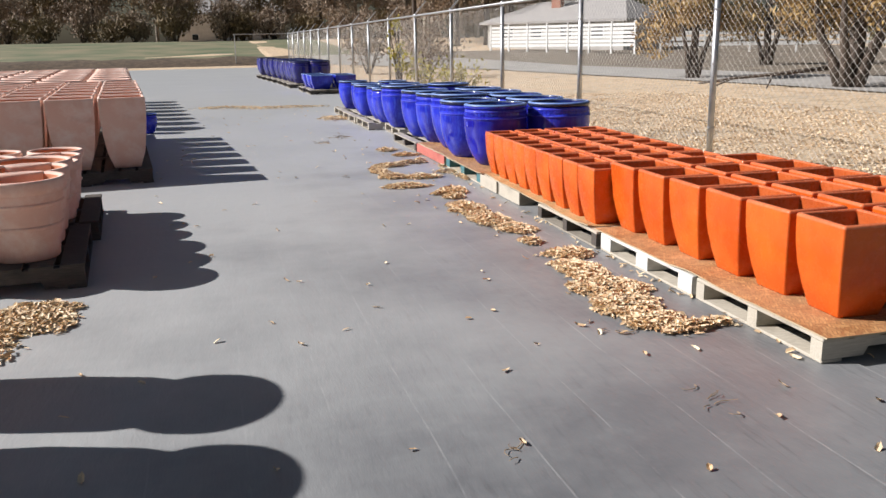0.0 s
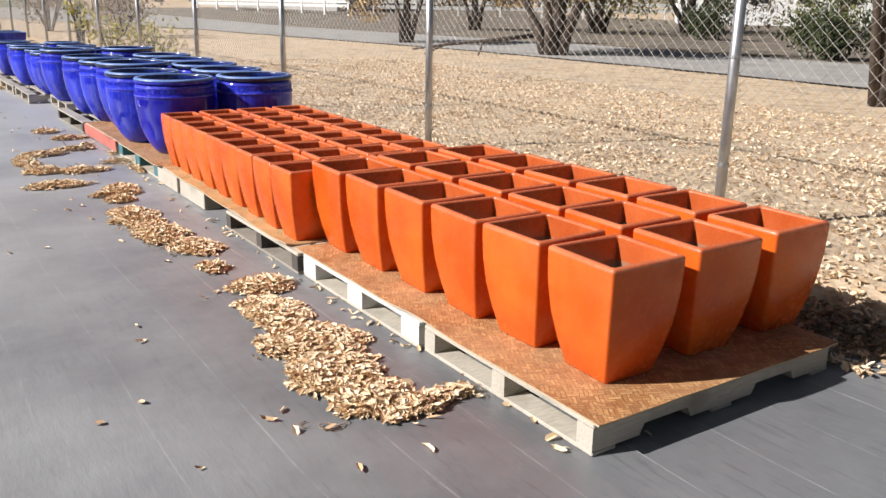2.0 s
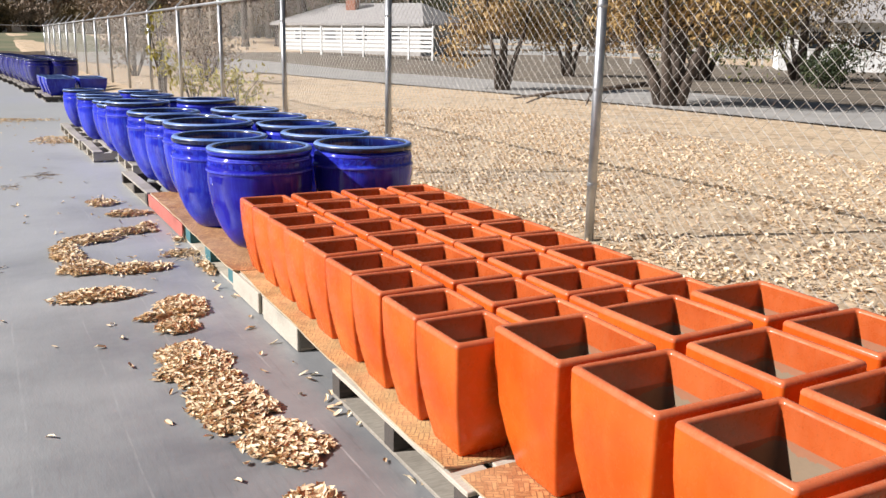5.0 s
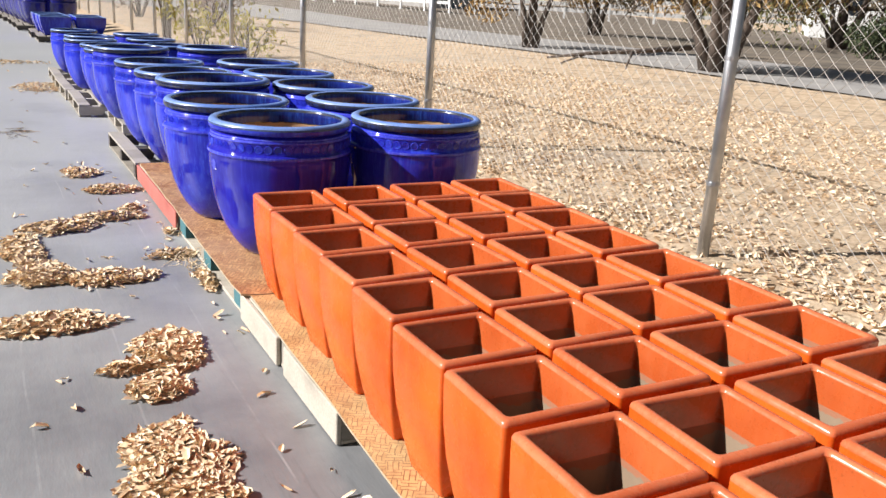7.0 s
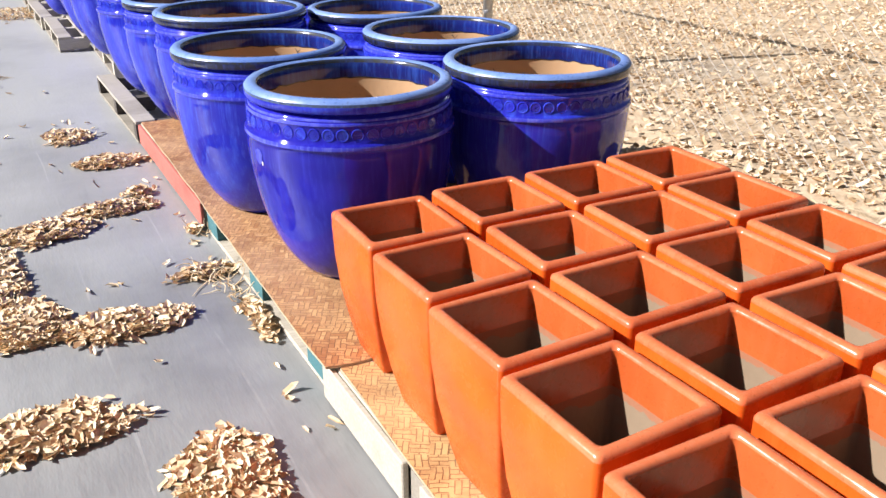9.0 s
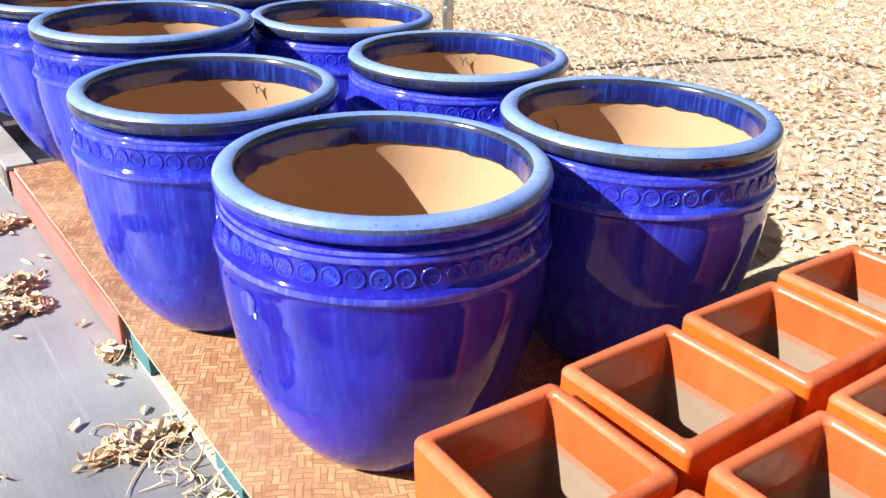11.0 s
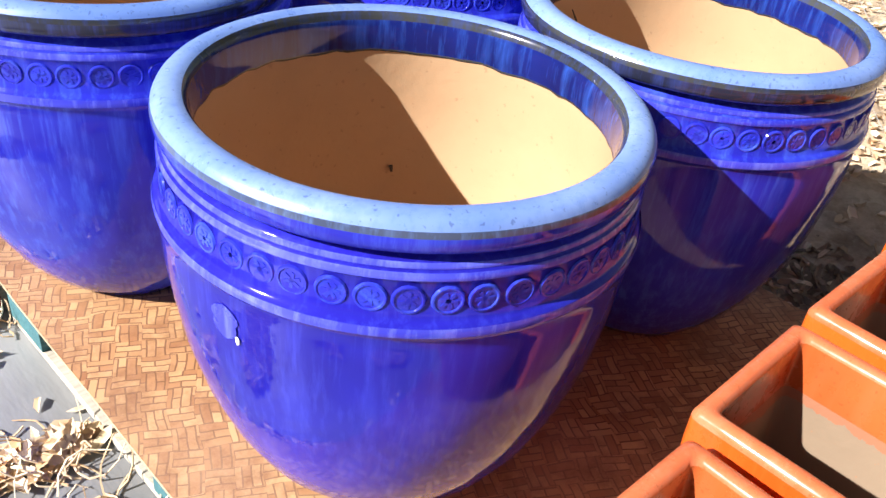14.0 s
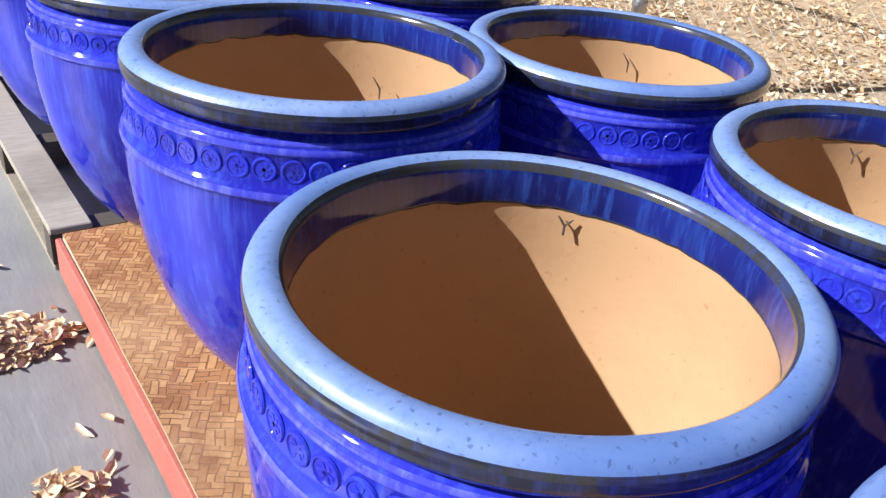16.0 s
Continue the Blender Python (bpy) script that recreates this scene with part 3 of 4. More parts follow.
def square_planter(half, h, outer, rim_mat, inner, m, label, group, base=0.64, name="square_planter", band=None):
    edge = 0.011
    p = thing(name, m, label, "planter", group)
    bm = bmesh.new()
    prof = ((base, 0.0), (base + 0.02, 0.015), (0.80, 0.22), (0.915, 0.45), (0.978, 0.68), (0.999, 0.88), (1.0, 0.965))
    rings = [square_ring(bm, half * s, edge, z * h) for s, z in prof]
    skin(bm, rings)
    bm.faces.new(rings[0][::-1])
    part("body", smooth(bm, 50), outer, p)
    bm = bmesh.new()
    t = 0.0235
    deep = min(0.085, h * 0.21)
    rr = [square_ring(bm, x, c, z) for x, c, z in ((half, edge, h * 0.965), (half, edge, h - 0.010), (half - 0.0025, edge, h - 0.004), (half - 0.0085, edge, h), (half - t + 0.007, edge, h), (half - t + 0.0015, edge, h - 0.003), (half - t, 0.012, h - 0.009))]
    skin(bm, rr)
    part("rim", smooth(bm, 75), rim_mat, p, "worn rim with thin glaze")
    bm = bmesh.new()
    skin(bm, [square_ring(bm, x, c, z) for x, c, z in ((half - t, 0.012, h - 0.009), (half - t - 0.003, 0.013, h - deep))])
    part("inner_glaze", smooth(bm, 35), band or ORANGE_IN, p, "deep orange glaze inside the rim")
    bm = bmesh.new()
    ri = [square_ring(bm, (half - t - 0.003) * s, 0.013, z) for s, z in ((1.0, h - deep), (0.95, h * 0.55), (0.86, h * 0.36), (0.76, h * 0.2), (0.68, 0.03))]
    skin(bm, ri)
    bm.faces.new(ri[-1])
    bmesh.ops.recalc_face_normals(bm, faces=bm.faces)
    for f in bm.faces:
        f.normal_flip()
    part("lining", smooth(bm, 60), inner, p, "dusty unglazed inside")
    return p


rng = random.Random(4)
big = None
for i in range(6):
    for j in range(3):
        u, v = 0.095 + 0.161 + 0.352 * i + 0.012 * j, 0.135 + 0.161 + (0.415 - 0.006 * i) * j - 0.009 * i
        m = at(u + rng.uniform(-0.006, 0.006), v, 0.1195, rng.uniform(-2.0, 2.0))
        if big is None:
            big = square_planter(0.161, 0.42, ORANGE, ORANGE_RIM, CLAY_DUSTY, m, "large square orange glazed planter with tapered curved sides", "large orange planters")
        else:
            copy_thing(big, m)
small = None
for i in range(9):
    for j in range(4):
        u, v = 2.185 + 0.128 + 0.2815 * i + 0.008 * j, -0.02 + 0.128 + 0.292 * j + 0.0085 * i
        m = at(u + rng.uniform(-0.006, 0.006), v, 0.1195, rng.uniform(-2.0, 2.0))
        if small is None:
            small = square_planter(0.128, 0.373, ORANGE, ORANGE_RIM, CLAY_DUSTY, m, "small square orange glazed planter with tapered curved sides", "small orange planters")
        else:
            copy_thing(small, m)


# ---- round blue planters ----
def medallion_mesh(s):
    """A small stamped roundel: a disc, a raised ring round it and a cross of short bars."""
    bm = bmesh.new()
    flat = Matrix.Rotation(math.pi / 2, 4, "Y")
    bmesh.ops.create_cone(bm, cap_ends=True, segments=16, radius1=0.0175 * s, radius2=0.0160 * s, depth=0.0030 * s, matrix=flat)
    rings = []
    for rr, x in ((0.0182, 0.0004), (0.0168, 0.0027), (0.0148, 0.0028), (0.0132, 0.0008)):
        rings.append([bm.verts.new((x * s, rr * s * math.cos(k * math.pi / 8), rr * s * math.sin(k * math.pi / 8))) for k in range(16)])
    skin(bm, rings)
    for k in range(3):
        bar = Matrix.Rotation(k * math.pi / 3 + 0.3, 4, "X") @ Matrix.Diagonal((0.0046 * s, 0.0040 * s, 0.0200 * s, 1))
        bmesh.ops.create_cube(bm, size=1.0, matrix=bar)
    bmesh.ops.recalc_face_normals(bm, faces=bm.faces)
    me = bpy.data.meshes.new("medallion")
    smooth(bm, 30).to_mesh(me)
    bm.free()
    me.materials.append(BLUE)
    return me


def ragged(k, n):
    """Height by which the glaze's lower edge wanders round the pot."""
    a = 2 * math.pi * k / n
    c, d = math.cos(a), math.sin(a)
    return 0.0025 * noise.noise((c * 3, d * 3, 3)) + 0.0040 * noise.noise((c * 11, d * 11, 8)) - 0.010 * max(0.0, noise.noise((c * 17, d * 17, 5)) - 0.32)


LOW_RIDGE = [(0.3168, 0.430), (0.3200, 0.4345), (0.3207, 0.440), (0.3190, 0.4455), (0.3145, 0.4495)]
TOP_RIDGE = [(0.3098, 0.4975), (0.3106, 0.5015), (0.3078, 0.506), (0.3048, 0.5085), (0.3052, 0.512), (0.3030, 0.515)]


def round_planter(m, label, group, s=1.0, n=96, detail=True, coat=None, lip=None, glazed=None):
    p = thing("round_planter", m, label, "planter", group)
    q = lambda rows: [(r * 0.978 * s, z * 1.045 * s) for r, z in rows]
    bm, rings = lathe(q([(0.160, 0.0), (0.170, 0.004), (0.192, 0.026), (0.226, 0.07), (0.256, 0.125), (0.280, 0.185), (0.2975, 0.25), (0.309, 0.32), (0.3145, 0.37), (0.3155, 0.41), (0.3150, 0.426)] + LOW_RIDGE + [(0.3115, 0.453), (0.3078, 0.4945)] + TOP_RIDGE + [(0.2985, 0.5185), (0.2925, 0.522), (0.2905, 0.525)]), n, 0.006)
    cap(bm, rings[0], False)
    body = part("body", smooth(bm), glazed or coat or BLUE, p)
    if detail:
        for rows in (LOW_RIDGE[1:4], TOP_RIDGE[:3], TOP_RIDGE[3:]):
            bm, rings = lathe(q([(r + 0.0007, z) for r, z in rows]), n, 0.006)
            part("ridge", smooth(bm), BLUE_RIDGE, body, "thin paler glaze and sky highlight coloured along a raised ridge")
        stamp = medallion_mesh(s)
        for k in range(48):
            a = 2 * math.pi * (k + rng.uniform(-0.05, 0.05)) / 48
            md = part("medallion", stamp, None, body)
            md.matrix_basis = Matrix.Rotation(a, 4, "Z") @ Matrix.Translation((0.3088 * 0.978 * s, 0, 0.4745 * 1.045 * s)) @ pose(0, 0, 0, rng.uniform(0, 360))
    bm, rings = lathe(q([(0.2905, 0.525), (0.302, 0.5262), (0.3095, 0.529), (0.3130, 0.535), (0.3142, 0.542), (0.3140, 0.5475)]), n, 0.005)
    part("lip", smooth(bm), lip or (BLUE_DARK if coat else LIP_DARK), p, "blue outer face of the rim" if lip else "dark glazed outer face of the rim")
    bm, rings = lathe(q([(0.3140, 0.5475), (0.3134, 0.5515), (0.3122, 0.5545)]), n, 0.005)
    part("rim_edge", smooth(bm), EDGE if lip else OLIVE, p, "darker glaze along the rim edge")
    bm, rings = lathe(q([(0.3122, 0.5545), (0.3098, 0.5585), (0.3055, 0.5625), (0.299, 0.5655), (0.290, 0.5665), (0.2815, 0.5655), (0.2760, 0.5630)]), n, 0.005)
    part("rim", smooth(bm), BLUE_DARK if coat else BLUE_RIM, p, "thick navy rim" if coat else "thick pale blue speckled rim")
    bm, rings = lathe(q([(0.2760, 0.5630), (0.2730, 0.5605), (0.2708, 0.5570), (0.2695, 0.5520)]), n, 0.005)
    part("inner_edge", smooth(bm), OLIVE, p, "olive-black glaze inside the rim")
    bm, rings = lathe(q([(0.2695, 0.5520), (0.2675, 0.543), (0.2668, 0.530), (0.2678, 0.517), (0.2695, 0.507)]), n, 0.005)
    for k, vt in enumerate(rings[-1]):
        vt.co.z += s * ragged(k, n)
    part("inner_glaze", smooth(bm), BLUE_IN, p, "dark blue glaze dripping inside the rim")
    bm, rings = lathe(q([(0.2690, 0.5085), (0.2687, 0.5065), (0.2712, 0.5045)]), n, 0.005)
    for ring in rings:
        for k, vt in enumerate(ring):
            vt.co.z += s * ragged(k, n) - (s * 0.003 * abs(noise.noise((k * 2.3, 0, 5))) if ring is rings[-1] else 0)
    part("glaze_edge", smooth(bm), OLIVE, p, "ragged dark edge of the inner glaze")
    bm, rings = lathe(q([(0.2695, 0.53), (0.2725, 0.49), (0.285, 0.43), (0.287, 0.36), (0.280, 0.27), (0.256, 0.18), (0.212, 0.09), (0.150, 0.03)]), n, 0.005)
    cap(bm, rings[-1], True)
    part("lining", smooth(bm), CLAY_IN, p, "bare tan clay inside")
    return p


def stuck(pot, bm, name, mat, label):
    """A small part given in world space, fixed to a turned pot."""
    bm.transform(pot.matrix_basis.inverted())
    return part(name, bm, mat, pot, label)


def stem(pot, place, fork=True, size=1.0):
    """A dried stem stuck to the inside of a pot at a place in the world."""
    c = pot.matrix_basis.translation
    away = Vector((place[0] - c.x, place[1] - c.y, 0)).normalized()
    root = Vector((c.x, c.y, place[2])) + away * 0.2585
    across = Vector((-away.y, away.x, 0))
    up = Vector((0, 0, 0.01 * size))
    bm = bmesh.new()
    tube(bm, [root - up * 1.4, root, root + across * 0.010 * size + up * 1.3], [0.0016, 0.0022, 0.0011], 5)
    if fork:
        tube(bm, [root, root - across * 0.011 * size + up * 1.1], [0.0020, 0.001], 5)
    stuck(pot, bm, "dried_twig", BARK, "dark dried twig stuck to the clay")


def scuff(pot, angle, z0, w, h):
    """A thin scraped patch on a pot's belly, with a small white chip at its end."""
    c = pot.matrix_basis.translation
    for name, mat, dx, dz, ww, hh, off, lab in (("scuff", SCUFF, 0, 0, w, h, 0.0012, "pale scraped patch in the glaze"), ("chip", WHITE_PAINT, w * 0.95, -h * 0.75, 0.003, 0.006, 0.0016, "small white chip in the glaze")):
        bm = bmesh.new()
        rows = []
        for j in range(9):
            f = j / 8 * 2 - 1
            half = ww * math.sqrt(max(0.02, 1 - f * f)) * (1 + 0.3 * noise.noise((f * 3, z0, 2)))
            row = []
            for i in range(9):
                x = dx + half * (i / 4 - 1)
                z = z0 + dz + f * hh
                r = 0.3092 + off - 0.5 * max(0.0, 0.42 - z) ** 2
                a = angle + x / r
                row.append(bm.verts.new((c.x + r * math.cos(a), c.y + r * math.sin(a), c.z + z)))
            rows.append(row)
        for p, q in zip(rows, rows[1:]):
            for i in range(8):
                bm.faces.new((p[i], p[i + 1], q[i + 1], q[i]))
        stuck(pot, smooth(bm), name, mat, lab)


SCUFF = glaze("scuffed_glaze", (0.03, 0.032, 0.42), (0.055, 0.065, 0.60), (0.16, 0.20, 0.74), 0.75, 0.22, 0.0)
near = [(5.156, 0.306), (5.826, 0.240), (6.535, 0.336), (7.24, 0.31), (7.93, 0.28), (9.22, 0.27),
        (5.133, 0.957), (5.797, 0.960), (6.464, 0.978), (7.20, 1.00), (7.95, 1.00), (9.35, 0.98)]
big_blue = []
for k, (u, v) in enumerate(near):
    m = at(u, v, 0.1195 if u < 7.1 else 0.1165, rng.uniform(0, 360))
    if k == 0:
        big_blue.append(round_planter(m, "large round cobalt blue planter with a scuffed, blue-lipped rim", "large blue planters", lip=BLUE, glazed=BLUE_DEEP))
    elif k == 1:
        big_blue.append(round_planter(m, "large round cobalt blue glazed planter with a dark-edged rolled rim", "large blue planters"))
    else:
        big_blue.append(copy_thing(big_blue[1], m @ Matrix.Diagonal((1.045, 1.045, 1.045, 1)) if k == 2 else m))
stem(big_blue[1], (0.462, 9.295, 0.628))
stem(big_blue[7], (1.115, 9.463, 0.622), True, 1.1)
stem(big_blue[8], (0.99, 10.05, 0.60), False, 1.6)
stem(big_blue[2], (0.36, 9.95, 0.585), False, 1.6)
stem(big_blue[6], (1.10, 8.85, 0.60), False, 1.8)
scuff(big_blue[0], radians(-155), 0.405, 0.020, 0.023)
bm = bmesh.new()
hub, side = big_blue[0].matrix_basis.translation, Vector((0.42, 0.905, 0))
tube(bm, [hub + side * 0.2735 + Vector((0, 0, 0.325)), hub + side * 0.2725 + Vector((0.002, 0, 0.314))], [0.003, 0.0022], 6)
stuck(big_blue[0], bm, "chip", BARK, "dark chip in the clay")


mid_blue = None
for u, v in ((10.05, 0.24), (10.62, 0.26), (11.35, 0.17), (11.95, 0.22), (12.95, 0.15), (10.75, 0.88), (11.6, 0.82), (12.5, 0.8)):
    m = at(u, v, 0.1165, rng.uniform(0, 360))
    if mid_blue is None:
        mid_blue = round_planter(m, "medium round cobalt blue glazed planter", "medium blue planters", 0.86, 40, False)
    else:
        copy_thing(mid_blue, m)


# ---- far blue planters ----
for u0, v0 in ((19.6, 0.08), (20.9, 0.02), (23.2, -0.15), (24.5, -0.2), (25.8, -0.25), (27.1, -0.35), (28.4, -0.45), (29.8, -0.55), (31.2, -0.65)):
    pallet(u0, v0, 1.2, 1.3, 0, WOOD_GREY, WOOD_DARK, WOOD_GREY, 0.115)


def blue_bowl(m, half, h, label):
    return square_planter(half, h, BLUE, BLUE_RIM, BLUE_IN, m, label, "far blue planters", 0.7, "blue_bowl", BLUE_DARK)


bowl = blue_bowl(at(20.1, 0.42, 0.1165), 0.28, 0.36, "low square blue glazed planter with rounded sides")
for u, v in ((20.75, 0.40), (21.4, 0.36), (20.2, 1.05), (20.9, 1.05)):
    copy_thing(bowl, at(u, v, 0.1165, 3))
far_big = None
for u, v in ((23.6, 0.28), (24.4, 0.22), (25.2, 0.2), (26.1, 0.12), (27.3, 0.05), (28.6, -0.05), (30.0, -0.15), (31.6, -0.3), (23.5, 0.80), (24.6, 0.9), (25.8, 0.85), (27.2, 0.8), (28.6, 0.6)):
    m = at(u, v, 0.1165, rng.uniform(0, 360))
    if far_big is None:
        far_big = round_planter(m, "tall round dark blue glazed planter", "far blue planters", 1.12, 32, False, BLUE_FAR)
    else:
        copy_thing(far_big, m)


# ---- terracotta on the other side of the aisle ----
VEER = 5.5


def veer(u, v, pu, pv):
    """Row place of a thing in a block that is turned by VEER about its near corner (pu, pv)."""
    a = radians(VEER)
    du, dv = u - pu, v - pv
    shift = ROUND_SHIFT if pu < 4 else TALL_SHIFT
    return pu + dv * math.sin(a) + du * math.cos(a), pv + shift + dv * math.cos(a) - du * math.sin(a)


ROUND_CORNER, TALL_CORNER = (2.2, -3.35), (6.0, -3.2)
ROUND_SHIFT, TALL_SHIFT = 0.21, 0.27


def round_terracotta(m, r, h, label, group, bands=2):
    p = thing("terracotta_pot", m, label, "pot", group)
    rows = [(0.68, 0.0), (0.70, 0.02), (0.76, 0.25), (0.83, 0.5), (0.89, 0.72), (0.91, 0.83)]
    bm, rings = lathe([(a * r, b * h) for a, b in rows], 40, 0.006)
    cap(bm, rings[0], False)
    body = part("body", smooth(bm), TERRA, p)
    for k in range(bands):
        zz, rr = h * (0.42 + 0.28 * k), r * (0.805 + 0.075 * k)
        bm, _ = lathe([(rr, zz - 0.012), (rr + 0.009, zz - 0.007), (rr + 0.010, zz + 0.006), (rr, zz + 0.012)], 40)
        part("moulded_band", smooth(bm), TERRA, body)
    bm, _ = lathe([(r * a, h * b) for a, b in ((0.91, 0.83), (0.985, 0.85), (1.0, 0.90), (1.0, 0.97), (0.98, 1.0), (0.90, 1.0), (0.86, 0.97))], 40, 0.006)
    part("rim", smooth(bm), TERRA, p)
    bm, rings = lathe([(r * a, h * b) for a, b in ((0.86, 0.97), (0.83, 0.7), (0.76, 0.4), (0.64, 0.06))], 40)
    cap(bm, rings[-1])
    part("lining", smooth(bm), TERRA_IN, p, "orange clay inside")
    return p


def urn(m):
    p = thing("terracotta_urn", m, "tall pale terracotta urn standing beside the aisle", "urn", "terracotta urns")
    bm, rings = lathe([(0.18, 0), (0.19, 0.03), (0.16, 0.10), (0.22, 0.35), (0.26, 0.65), (0.25, 0.85), (0.21, 0.96), (0.23, 1.02), (0.27, 1.06), (0.27, 1.10), (0.24, 1.10), (0.20, 1.0), (0.22, 0.8), (0.2, 0.4), (0.12, 0.14)], 36)
    cap(bm, rings[0], False)
    cap(bm, rings[-1])
    part("body", smooth(bm), TERRA, p)
    return p


DARK_PALLET = "dark damp wooden pallet under terracotta pots"
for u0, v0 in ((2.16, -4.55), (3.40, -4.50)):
    pallet(*veer(u0, v0, *ROUND_CORNER), 1.16, 1.24, VEER, WOOD_DARK, WOOD_DARK, WOOD_DARK, 0.14, DARK_PALLET)
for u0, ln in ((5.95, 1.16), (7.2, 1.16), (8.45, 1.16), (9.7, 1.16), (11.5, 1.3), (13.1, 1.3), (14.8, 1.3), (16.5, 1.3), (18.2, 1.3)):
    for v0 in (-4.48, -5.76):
        pallet(*veer(u0, v0, *TALL_CORNER), ln, 1.24, VEER, WOOD_DARK, WOOD_DARK, WOOD_DARK, 0.14, DARK_PALLET)
first = None
for u in (2.46, 2.86, 3.24):
    for v in (-3.62, -4.16):
        m = at(*veer(u + (0.0 if v > -4 else 0.05), v, *ROUND_CORNER), 0.1405, rng.uniform(0, 360))
        if first is None:
            first = round_terracotta(m, 0.25, 0.46, "round pale terracotta pot with moulded bands", "round terracotta pots")
        else:
            copy_thing(first, m)
second = None
for u in (3.62, 3.98, 4.34):
    for v in (-3.55, -3.98, -4.4):
        m = at(*veer(u, v, *ROUND_CORNER), 0.1405, rng.uniform(0, 360))
        if second is None:
            second = round_terracotta(m, 0.2, 0.40, "small round pale terracotta pot", "small round terracotta pots", 1)
        else:
            copy_thing(second, m)
tall = None
for i in range(7):
    for j in range(6):
        m = at(*veer(6.24 + 0.64 * i, -3.465 - 0.465 * j, *TALL_CORNER), 0.1405, VEER + rng.uniform(-2, 2))
        if tall is None:
            tall = square_planter(0.215, 0.69, TERRA, TERRA, TERRA_IN, m, "tall square pale terracotta planter with tapered sides", "tall terracotta planters", 0.56, "square_planter", TERRA_IN)
        else:
            copy_thing(tall, m)
belly = None
for i in range(8):
    for j in range(4):
        m = at(*veer(11.9 + 1.0 * i, -3.62 - 0.72 * j, *TALL_CORNER), 0.1405, rng.uniform(0, 360))
        if belly is None:
            belly = round_terracotta(m, 0.34, 0.66, "large round pale terracotta planter", "large terracotta planters")
        else:
            copy_thing(belly, m)
copy_thing(mid_blue, at(*veer(11.0, -3.15, *TALL_CORNER), 0.0) @ Matrix.Diagonal((0.6, 0.6, 0.6, 1)))
for x, y in ((-2.385, 3.08), (-2.205, 2.46)):
    urn(pose(x, y, 0.001, 0, 0, 0))


# ---- chain-link fence ----
FENCE_V, POST0, STEP, TOP = 2.27, 4.50, 3.10, 1.87
fence = thing("fence", ROW, "galvanised chain-link fence with a top rail", "fence")
for k in range(-3, 16):
    u = POST0 + STEP * k
    bm = bmesh.new()
    tube(bm, [(FENCE_V, u, 0.02), (FENCE_V, u, TOP - 0.03)], [0.030, 0.030], 12)
    post = part("post", smooth(bm, 50), STEEL, fence)
    bm = bmesh.new()
    tube(bm, [(FENCE_V, u, TOP - 0.045), (FENCE_V, u, TOP + 0.02), (FENCE_V, u, TOP + 0.045)], [0.036, 0.036, 0.018], 12)
    part("post_cap", smooth(bm, 50), STEEL, post)
    for z in (0.45, 1.05, 1.55):
        bm = bmesh.new()
        tube(bm, [(FENCE_V, u, z - 0.008), (FENCE_V, u, z + 0.008)], [0.034, 0.034], 12)
        part("band", bm, STEEL, post)
    if k >= 3:
        bm = bmesh.new()
        tube(bm, [(FENCE_V, u, TOP + 0.03), (FENCE_V + 0.26, u, TOP + 0.32)], [0.02, 0.014], 6)
        part("arm", bm, STEEL, post)
bm = bmesh.new()
tube(bm, [(FENCE_V, POST0 - 3.4 * STEP, TOP), (FENCE_V, POST0 + 15 * STEP, TOP)], [0.021, 0.021], 8)
part("top_rail", smooth(bm, 50), STEEL, fence)


def link_mesh(u0, u1, cell=0.082, tall=0.074, wire=0.0016, z0=0.11, z1=TOP - 0.01):
    """Zigzag wires that lean past one another, as in woven chain link."""
    verts, faces = [], []
    half, rise = cell / 2, tall / 2
    rows = int((z1 - z0) / rise)
    count = int((u1 - u0) / half)
    for c in range(count):
        uc = u0 + c * half
        flip = 1 if c % 2 else -1
        start = len(verts)
        for r in range(rows + 1):
            s = flip if r % 2 else -flip
            y, z = uc + s * half / 2, z0 + r * rise
            x = FENCE_V + 0.035 + (0.0018 if r % 2 else -0.0018)
            for a in (0.5, 2.6, 4.7):
                verts.append((x + wire * math.cos(a), y + wire * math.sin(a), z))
        for r in range(rows):
            b = start + 3 * r
            for k in range(3):
                faces.append((b + k, b + (k + 1) % 3, b + 3 + (k + 1) % 3, b + 3 + k))
    me = bpy.data.meshes.new("chain_link")
    me.from_pydata(verts, [], faces)
    me.materials.append(WIRE)
    return me


part("chain_link", link_mesh(-2.2, 14.0), None, fence, "woven diamond wire mesh")
part("chain_link", link_mesh(14.0, 51.0, 0.12, 0.11, 0.0018), None, fence, "woven diamond wire mesh")

# the yard's end fence, seen beyond the planters
end_fence = thing("fence", at(51.1, 2.2, 0, 0), "distant chain-link fence with a top rail", "fence")
for k in range(1, 2):
    bm = bmesh.new()
    tube(bm, [(-k * 3.1, 0, 0), (-k * 3.1, 0, TOP)], [0.03, 0.03], 8)
    part("post", bm, STEEL, end_fence)
bm = bmesh.new()
tube(bm, [(0, 0, TOP), (-3.2, 0, TOP)], [0.021, 0.021], 6)
part("top_rail", bm, STEEL, end_fence)


